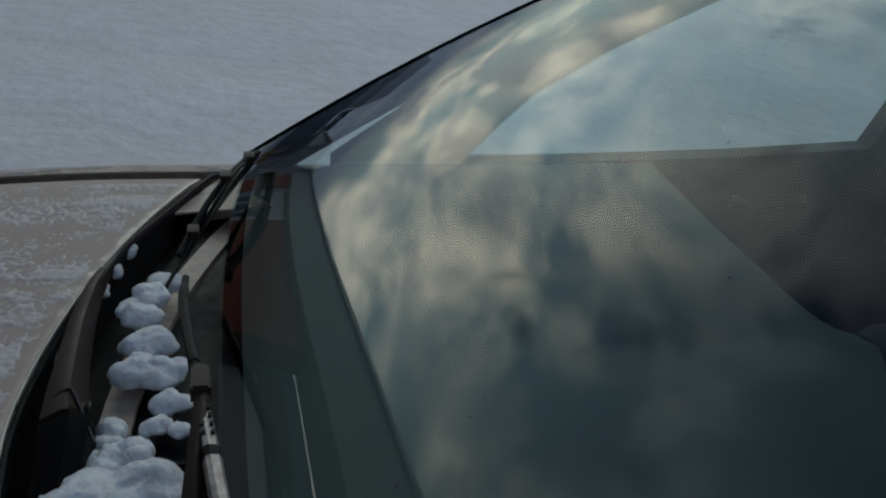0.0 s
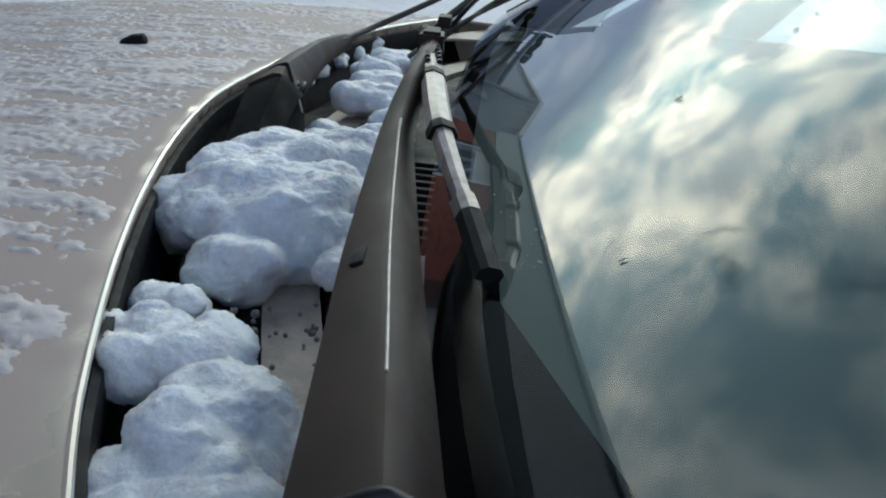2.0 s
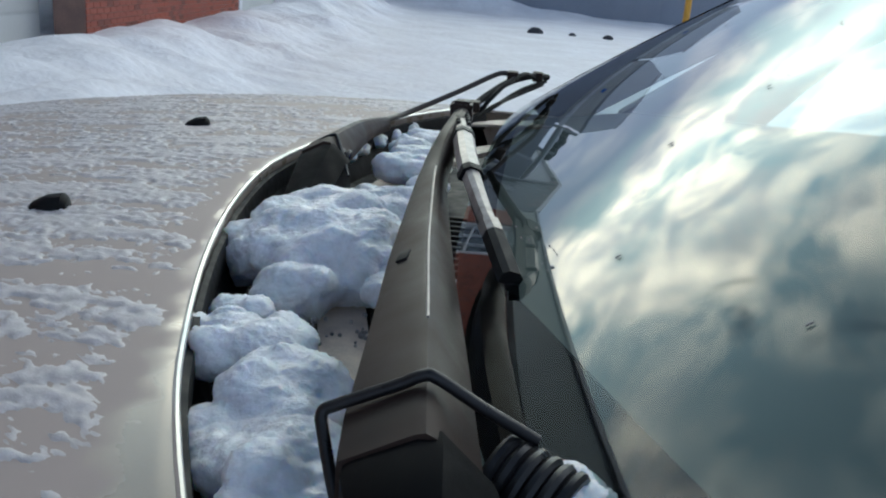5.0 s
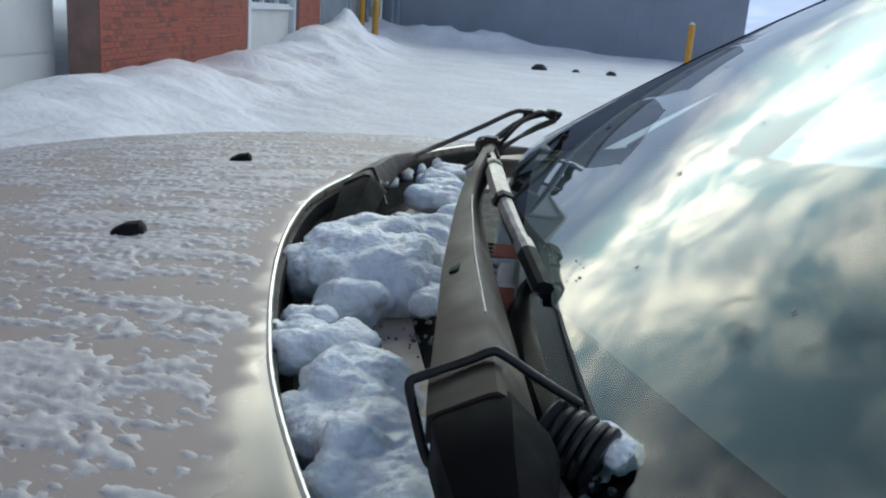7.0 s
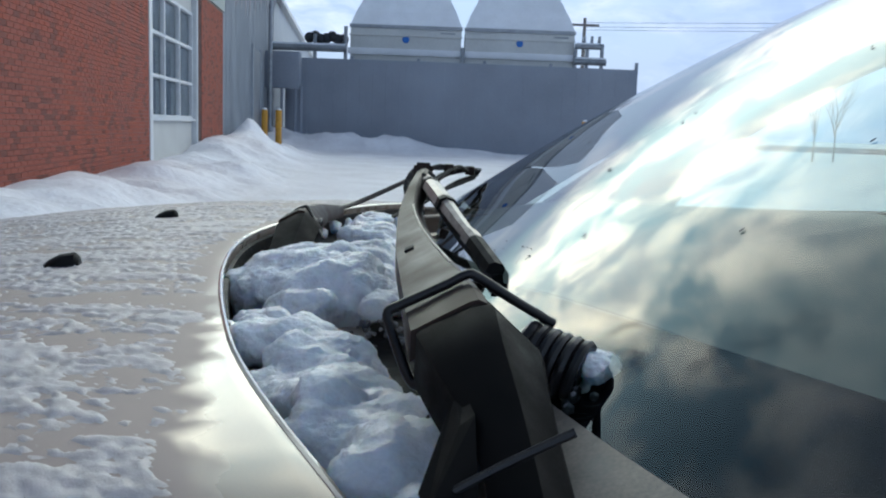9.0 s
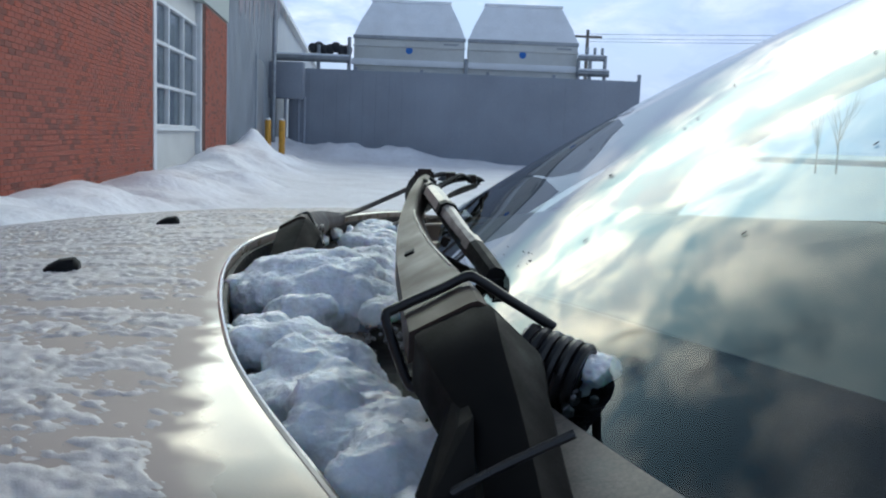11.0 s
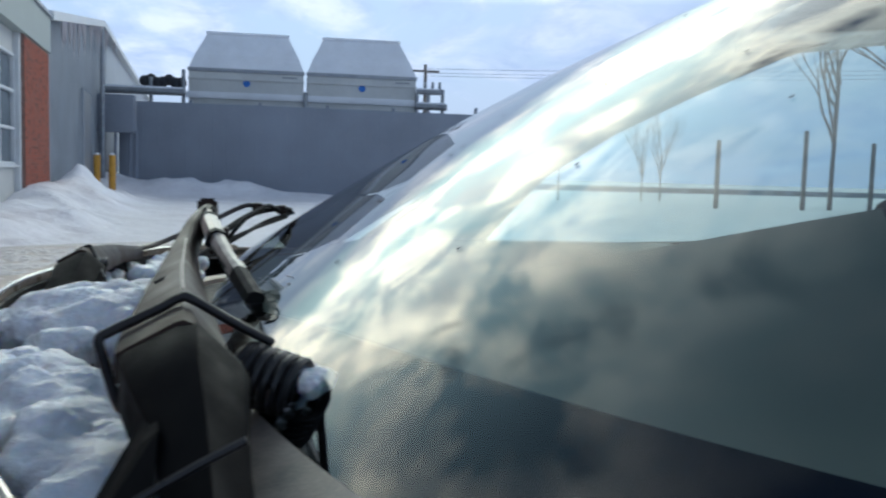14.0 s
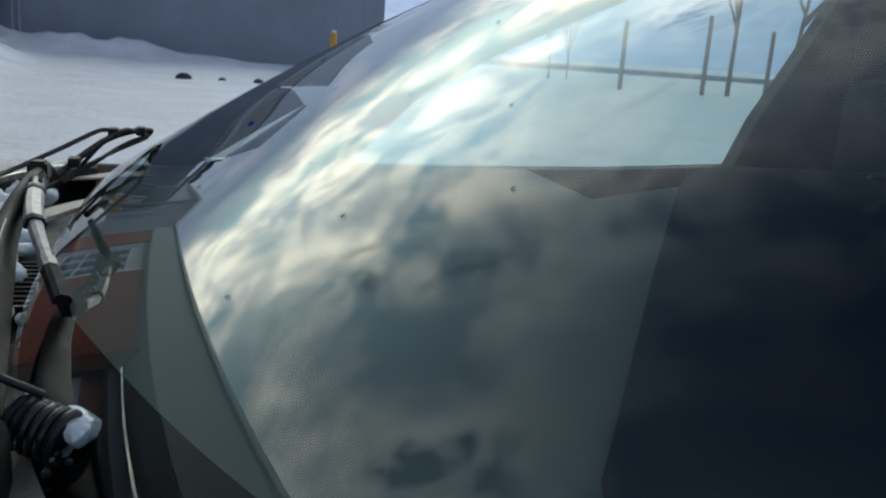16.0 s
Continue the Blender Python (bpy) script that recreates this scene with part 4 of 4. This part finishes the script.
def droplet(bm, X, y, s):
    c = screen(X, y)
    m = Matrix.Translation(c + Vector((-0.0006, 0, 0.0008))) @ Matrix.Rotation(radians(-37), 4, "Y") @ Matrix.Diagonal((0.8 * s, 0.30 * s, 0.14 * s, 1))
    bmesh.ops.create_icosphere(bm, subdivisions=2, radius=0.0022, matrix=m)


for dx, dy, ds in ((0.147, 0.712, 1.7), (0.085, 0.541, 1.3), (0.219, 0.745, 1.2), (0.235, 0.76, 1.0), (0.32, 0.62, 1.2), (0.30, 0.86, 1.2), (0.45, 0.75, 1.4), (0.18, 1.02, 1.2), (0.27, 1.2, 1.3), (0.55, 0.95, 1.2), (0.12, 0.40, 1.2), (0.2, 0.42, 1.3), (0.33, 0.45, 1.2), (0.26, 0.33, 1.2)):
    bm = bmesh.new()
    droplet(bm, dx, dy, ds)
    tagged(part("dirt_speck", bm, ICE_DIRT), "small dark speck stuck on the windscreen", "speck", "specks on the windscreen")


# ---------------------------------------------------------------- brick building
WALL_DIR = Vector((-0.114, 1.0, 0)).normalized()
WALL_N = Vector((WALL_DIR.y, -WALL_DIR.x, 0))


def wall_m(y):
    """Frame on the wall line: x along it, y out of it, z up, at that y."""
    o = Vector((-4.9 - 0.114 * (y - 9.3), y, 0))
    m = Matrix((WALL_DIR, WALL_N, Vector((0, 0, 1)))).transposed().to_4x4()
    return Matrix.Translation(o) @ m


BRICK_TOP = 4.25
ROOF_TOP = 5.20
W = wall_m(9.3)


def wall_box(name, a0, a1, d0, d1, z0, z1, mat, parent=None, label="", bevel=0.0, kind=""):
    return part(name, boxed((a0, d0, z0), (a1, d1, z1), bevel, W), mat, parent, label, smooth=bevel > 0, kind=kind)


bb = empty("brick_building", "red brick industrial building with a white window bay", "building")
main_wall = wall_box("wall", 0.0, 7.25, -0.35, 0.0, -0.2, BRICK_TOP, MORTAR, bb, "red brick wall with dark headers")
pier = wall_box("wall", 12.5, 16.1, -0.35, 0.1, -0.2, BRICK_TOP, MORTAR, bb)
wall_box("wall", -14.0, -5.2, -0.35, 0.0, -0.2, BRICK_TOP, MORTAR, bb, "red brick wall")
wall_box("wall", -5.2, 0.0, -0.62, -0.5, 3.6, BRICK_TOP, MORTAR, bb)
dr = wall_box("loading_door", -5.2, 0.0, -0.60, -0.50, -0.2, 3.6, PANEL, bb, "pale grey sectional loading door")
for k in range(6):
    wall_box("door_panel", -5.15, -0.06, -0.50, -0.485, 0.02 + k * 0.6, 0.59 + k * 0.6, PANEL, dr, bevel=0.006)
wall_box("fascia", -14.0, 16.1, -0.45, 0.16, BRICK_TOP, ROOF_TOP, FASCIA, bb, "pale grey-green metal fascia above the brick")
wall_box("parapet_cap", -14.0, 16.1, -0.50, 0.22, ROOF_TOP, ROOF_TOP + 0.08, STEEL, bb)
wall_box("flat_roof", -14.0, 16.1, -14.0, -0.36, BRICK_TOP - 0.3, BRICK_TOP - 0.1, STEEL, bb)
# window bay
wall_box("bay_panel", 7.25, 12.5, -0.20, -0.10, -0.2, 1.25, PANEL, bb, "pale grey panel under the window")
wall_box("bay_panel", 7.25, 12.5, -0.20, -0.10, 3.75, BRICK_TOP, PANEL, bb)
win = wall_box("window", 7.3, 12.45, -0.20, -0.17, 1.25, 3.75, PANE_DARK, bb, "white framed window with nine panes")
for i in range(4):
    a = 7.5 + i * (4.8 / 3)
    wall_box("mullion", a - 0.04, a + 0.04, -0.17, -0.07, 1.25, 3.75, WHITE, win, bevel=0.01)
for z in (1.25, 2.05, 2.9, 3.72):
    wall_box("transom", 7.25, 12.5, -0.168, -0.075, z - 0.035, z + 0.035, WHITE, win, bevel=0.01)
wall_box("bay_frame", 7.25, 7.50, -0.10, 0.03, -0.2, BRICK_TOP, WHITE, bb, bevel=0.01)
wall_box("bay_frame", 12.3, 12.5, -0.10, 0.03, -0.2, BRICK_TOP, WHITE, bb, bevel=0.01)
wall_box("bay_sill", 7.5, 12.3, -0.10, 0.0, 1.16, 1.22, WHITE, bb, bevel=0.01)

# grey building
gb = empty("grey_building", "grey corrugated metal industrial building with icicles", "building")
def eave(a):
    """Height of the sloping eave along the wall."""
    return min(7.2, 5.15 + 2.05 * (a - 16.1) / 14.5)


def eave_strip(name, d0, d1, lo, hi, mat, label=""):
    bm = bmesh.new()
    loft(bm, [[W @ Vector((a, d, z)) for d, z in ((d0, lo(a)), (d1, lo(a)), (d1, hi(a)), (d0, hi(a)))] for a in (16.1, 30.6, 75.0)])
    return part(name, bm, mat, gb, label, smooth=False)


eave_strip("wall", -0.30, -0.06, lambda a: -0.2, eave, SIDING, "grey corrugated wall")
for i in range(64):
    a = 16.2 + i * 0.28
    wall_box("siding_rib", a, a + 0.13, -0.06, -0.02, -0.1, eave(a) - 0.03, SIDING, gb)
eave_strip("roof_edge", -0.5, 0.25, eave, lambda a: eave(a) + 0.25, WHITE, "pale roof edge with ice")
eave_strip("roof", -14, -0.5, lambda a: eave(a) - 0.1, lambda a: eave(a) + 0.1, STEEL)
dg = wall_box("door", 24.6, 27.2, -0.02, 0.03, -0.1, 4.0, STEEL, gb, "grey metal door")
wall_box("door_frame", 24.45, 24.6, -0.02, 0.06, -0.1, 4.1, SIDING, gb, bevel=0.01)
wall_box("door_frame", 27.2, 27.35, -0.02, 0.06, -0.1, 4.1, SIDING, gb, bevel=0.01)
rnd = random.Random(9)
for i in range(26):
    a = rnd.uniform(18, 38)
    L = rnd.uniform(0.3, 1.3)
    p = W @ Vector((a, 0.2, eave(a)))
    b = bmesh.new()
    tube(b, [p, p - Vector((0, 0, L * 0.5)), p - Vector((0, 0, L))], [0.06, 0.035, 0.006], 6)
    part("icicle", b, FROST, gb)
b = bmesh.new()
tube(b, [W @ Vector((29.3, 0.25, 0)), W @ Vector((29.3, 0.25, 6.9))], 0.09, 10)
part("downpipe", b, STEEL, gb)

# ---------------------------------------------------------------- screened cooling plant
FY = 40.0
scr = empty("screen_fence", "tall grey slatted screen fence round the plant", "fence")
FX0, FX1, FZ = -7.5, 8.25, 4.15
nb = 53
for i in range(nb):
    x0 = FX0 + (FX1 - FX0) * i / nb
    x1 = FX0 + (FX1 - FX0) * (i + 1) / nb
    part("fence_board", boxed((x0 + 0.001, FY + 0.012 * (i % 2), 0.0), (x1 - 0.001, FY + 0.05, FZ - 0.006 * abs(i - 20) * 0.2), 0), FENCE, scr, smooth=False)
for x in (-7.55, -4.6, -1.6, 1.4, 4.4, 8.27):
    part("fence_post", boxed((x - 0.07, FY + 0.05, -0.1), (x + 0.07, FY + 0.19, FZ + (0.28 if x > 8 else 0.12)), 0.01), FENCE, scr)
for z in (0.6, 2.2, 3.9):
    part("fence_rail", boxed((FX0, FY + 0.05, z), (FX1, FY + 0.11, z + 0.12), 0.01), FENCE, scr)
part("fence_side", boxed((FX1 - 0.05, FY + 0.19, 0), (FX1, FY + 11, FZ)), FENCE, scr, smooth=False)
part("fence_side", boxed((FX0, FY + 0.19, 0), (FX0 + 0.05, FY + 11, FZ)), FENCE, scr, smooth=False)


def cooling_tower(x0, x1):
    t = empty("cooling_tower", "pale grey cooling tower with a snow-covered hood", "cooling tower", group="cooling towers")
    y0, y1 = 42.2, 46.0
    part("casing", boxed((x0, y0, 0.2), (x1, y1, 5.95), 0.02), UNIT, t, "pale grey metal casing")
    part("band", boxed((x0 - 0.04, y0 - 0.05, 5.78), (x1 + 0.04, y0, 5.95), 0.01), STEEL, t)
    part("band", boxed((x0 - 0.04, y0 - 0.05, 5.42), (x1 + 0.04, y0 - 0.002, 5.50), 0.01), UNIT, t)
    part("base_rail", boxed((x0 - 0.1, y0 - 0.10, 4.55), (x1 + 0.1, y0 - 0.004, 4.85), 0.02), SNOW_FAR, t, "snowy ledge")
    cx = (x0 + x1) / 2
    b = bmesh.new()
    loft(b, [[(x0, y0, 5.95), (x1, y0, 5.95), (x1, y1, 5.95), (x0, y1, 5.95)],
             [(x0 + 0.25, y0 + 0.3, 6.6), (x1 - 0.25, y0 + 0.3, 6.6), (x1 - 0.25, y1 - 0.3, 6.6), (x0 + 0.25, y1 - 0.3, 6.6)],
             [(x0 + 0.75, y0 + 0.9, 7.62), (x1 - 0.75, y0 + 0.9, 7.62), (x1 - 0.75, y1 - 0.9, 7.62), (x0 + 0.75, y1 - 0.9, 7.62)]])
    part("hood_cover", b, SNOW_FAR, t, "hood covered in snow", smooth=False)
    part("snow_lip", boxed((x0 + 0.7, y0 + 0.8, 7.62), (x1 - 0.7, y1 - 0.8, 7.76), 0.06), SNOW_FAR, t)
    b = bmesh.new()
    tube(b, [(cx - 0.0, y0 - 0.02, 5.30), (cx, y0 - 0.004, 5.30)], 0.17, 14)
    part("maker_mark", b, BLUE, t, "round blue mark")
    part("name_plate", boxed((x1 - 1.0, y0 - 0.02, 5.6), (x1 - 0.3, y0 - 0.004, 5.68)), STEEL, t)


SNOW_FAR = material("roof_snow", (0.84, 0.86, 0.90), 0.8, vary=0.06, scale=1.2, fine=12, bump=0.2)
cooling_tower(-4.95, 0.33)
cooling_tower(0.50, 5.70)


def pipes():
    p = empty("pipe_rack", "snow-topped steel pipes beside the cooling towers", "pipes")
    for x0, x1, z, r in ((-9.0, -5.1, 4.75, 0.17), (5.7, 7.2, 4.55, 0.16), (5.7, 6.9, 5.25, 0.13)):
        b = bmesh.new()
        tube(b, [(x0, 42.0, z), (x1, 42.0, z)], r, 12)
        part("pipe", b, STEEL, p)
        s = bmesh.new()
        tube(s, [(x0 + 0.05, 42.0, z + r * 0.75), (x1 - 0.05, 42.0, z + r * 0.75)], r * 0.62, 10)
        part("pipe_snow", s, SNOW_FAR, p)
    for x, z0, z1 in ((7.0, 0, 5.4), (6.3, 0, 5.3), (-6.6, 0, 5.4), (5.75, 0, 5.2), (-5.15, 0, 5.8), (0.41, 0, 5.0)):
        b = bmesh.new()
        tube(b, [(x, 42.05, z0), (x, 42.05, z1)], 0.09, 8)
        part("riser", b, STEEL, p)
    b = bmesh.new()
    for k in range(7):
        x = -6.9 + k * 0.27
        bmesh.ops.create_icosphere(b, subdivisions=2, radius=0.26, matrix=Matrix.Translation((x, 42.3, 5.25 + 0.08 * math.sin(k * 2))))
    part("motor", b, TRIM_IN, p, "dark valve gear")
    for x in (6.15, 6.5, 6.85):
        part("valve", boxed((x - 0.06, 42, 5.3), (x + 0.06, 42.2, 5.75), 0.02), STEEL, p)


pipes()
pole = empty("utility_pole", "wooden utility pole with cross arm far behind", "pole")
b = bmesh.new()
tube(b, [(9.0, 62, 0), (9.0, 62, 9.1)], [0.16, 0.11], 8)
part("mast", b, WOOD, pole)
part("cross_arm", boxed((8.0, 61.9, 8.55), (10.0, 62.05, 8.7)), WOOD, pole)
for k, (za, zb) in enumerate(((8.8, 11.0), (8.5, 10.6), (8.3, 10.1))):
    b = bmesh.new()
    tube(b, [(9.0 + (90 - 9) * t, 62 + 10 * t, za + (zb + 4 - za) * t - 3.0 * t * (1 - t)) for t in np.linspace(0, 1, 14)], 0.013, 5)
    part("cable", b, TRIM_IN, pole)

# ---------------------------------------------------------------- bollards, cabinet, yard things
for x, y, h in ((-7.68, 36.0, 1.72), (-7.10, 36.0, 1.72), (5.48, 36.0, 1.70)):
    bo = empty("bollard", "yellow painted steel bollard standing in snow", "bollard", group="bollards")
    b = bmesh.new()
    tube(b, [(x, y, -0.1), (x, y, h - 0.06), (x, y, h - 0.02), (x, y, h)], [0.13, 0.13, 0.11, 0.05], 16)
    part("post", b, YELLOW, bo)
    b = bmesh.new()
    tube(b, [(x, y, h - 0.03), (x, y, h + 0.05)], [0.12, 0.05], 12)
    part("snow_cap", b, SNOW_FAR, bo)
cb = empty("service_cabinet", "grey steel service cabinet on legs by the wall", "cabinet")
part("body", boxed((-8.3, 38.9, 2.7), (-6.8, 39.6, 4.3), 0.02), FENCE, cb)
for x in (-8.2, -7.6, -7.0, -6.75):
    b = bmesh.new()
    tube(b, [(x, 39.2, 0), (x, 39.2, 2.8)], 0.07, 8)
    part("leg", b, FENCE, cb)
for x, y, s in ((1.87, 25.9, 1.0), (-0.2, 25.5, 1.5), (0.85, 25.7, 0.7)):
    b = bmesh.new()
    loft(b, [[(x + math.cos(a) * 0.16 * s * k, y + math.sin(a) * 0.1 * s * k, ground_height(x, y) + z * s) for a in np.linspace(0, 6.0, 9)] for k, z in ((1.0, -0.03), (0.9, 0.05), (0.4, 0.11))])
    tagged(part("ice_chunk", b, TRIM_IN, smooth=False), "dark chunk of dirty ice lying on the snow", "ice chunk", "ice chunks on the yard")


# ---------------------------------------------------------------- far field with trees and posts
def bare_tree(x, y, h, seed, lean=0.0, spread=1.0):
    rnd = random.Random(seed)
    t = empty("bare_tree", "leafless winter tree with dark forked branches", "tree", group="bare trees")
    trunk, crown = bmesh.new(), bmesh.new()
    top = Vector((x + lean, y, h * 0.55))
    tube(trunk, spline([(x, y, -0.1), (x + lean * 0.3, y, h * 0.25), top], 4), [0.10 * h / 9 * (1 - 0.05 * i) for i in range(9)], 8)

    def grow(p, d, L, r, n):
        pts = [p]
        for k in range(4):
            d = (d + Vector((rnd.uniform(-0.2, 0.2), rnd.uniform(-0.2, 0.2), rnd.uniform(-0.05, 0.2)))).normalized()
            pts.append(pts[-1] + d * L / 4)
        tube(crown, pts, [r * (1 - 0.13 * i) for i in range(5)], 5, caps=False)
        if n:
            for k in range(3 if n > 1 else 4):
                q = pts[rnd.choice((2, 3, 4, 4))]
                nd = (d + Vector((rnd.uniform(-0.9, 0.9) * spread, rnd.uniform(-0.9, 0.9) * spread, rnd.uniform(-0.2, 0.6)))).normalized()
                grow(q, nd, L * rnd.uniform(0.55, 0.8), r * 0.5, n - 1)
    for k in range(6):
        z = rnd.uniform(0.25, 0.55) * h
        a = rnd.uniform(0, 6.28)
        grow(Vector((x + lean * z / (h * 0.55), y, z)), Vector((math.cos(a) * 0.8 * spread, math.sin(a) * 0.8, 0.9)).normalized(), h * 0.33, 0.065 * h / 9, 3)
    grow(top, Vector((lean * 0.1, 0, 1)), h * 0.3, 0.09 * h / 9, 3)
    part("trunk", trunk, BARK, t)
    part("crown", crown, BARK, t, "bare branches and twigs")


bare_tree(26.6, 40, 11.5, 3, 0.1, 0.45)
bare_tree(31.0, 41, 12.5, 5, 0.6, 1.1)
bare_tree(21.5, 52, 4.6, 8, 0.0, 0.4)
bare_tree(23.6, 54, 5.0, 12, 0.0, 0.4)
bare_tree(13.6, 44, 4.0, 15, 0.0, 0.4)
for x, h in ((24.8, 3.9), (28.5, 3.4), (20.2, 3.3)):
    b = bmesh.new()
    tube(b, [(x, 39.5, -0.1), (x, 39.5, h), (x, 39.5, h + 0.05)], [0.12, 0.11, 0.08], 10)
    tagged(part("wooden_post", b, WOOD), "weathered wooden post standing in the snow", "post", "posts in the field")
b = bmesh.new()
box(b, (10, 95, -0.1), (120, 95.6, 0.62))
tagged(part("field_hedge", b, HEDGE, smooth=False), "low hedge line beyond the snowy field, paled by reflected cloud", "hedge", kind="stuff")

# ---------------------------------------------------------------- bricks, last
def lay_bricks(parent, a0, a1, z0, z1, d, limit):
    L, H, J = 0.203, 0.0677, 0.009
    protos = []
    for w in (L, L / 2):
        b = boxed((0, 0, 0), (w - J, 0.012, H - J))
        me = bpy.data.meshes.new("brick")
        b.to_mesh(me)
        b.free()
        me.materials.append(BRICK)
        protos.append(me)
    rest_v, rest_f = [], []
    count = 0
    for r in range(int((z1 - z0) / H)):
        a = a0 - (L / 2 if r % 2 else 0)
        while a < a1 - 0.01:
            s, e = max(a, a0), min(a + L, a1)
            z = z0 + r * H
            if count < limit and a < a0 + 2.2 and 0.3 < z < 2.6 and e - s > L * 0.9:
                ob = new("brick", protos[0])
                ob.parent = parent
                ob.matrix_local = W @ Matrix.Translation((s, d, z))
                count += 1
            elif e - s > 0.03:
                k = len(rest_v)
                for dz in (0, H - J):
                    for da, dd in ((0, 0), (e - s - J, 0), (e - s - J, 0.012), (0, 0.012)):
                        rest_v.append(tuple(W @ Vector((s + da, d + dd, z + dz))))
                rest_f += [(k + 3, k + 2, k + 6, k + 7), (k, k + 3, k + 7, k + 4), (k + 2, k + 1, k + 5, k + 6), (k + 4, k + 7, k + 6, k + 5), (k, k + 1, k + 2, k + 3)]
            a += L
    me = bpy.data.meshes.new("brickwork")
    me.from_pydata(rest_v, [], rest_f)
    me.materials.append(BRICK)
    ob = new("brickwork", me)
    ob.parent = parent
    tagged(ob, "red bricks with some dark ones", kind="stuff")


lay_bricks(main_wall, 0.0, 7.25, 0.0, BRICK_TOP, 0.0, 300)
lay_bricks(pier, 12.5, 16.1, 0.0, BRICK_TOP, 0.1, 0)
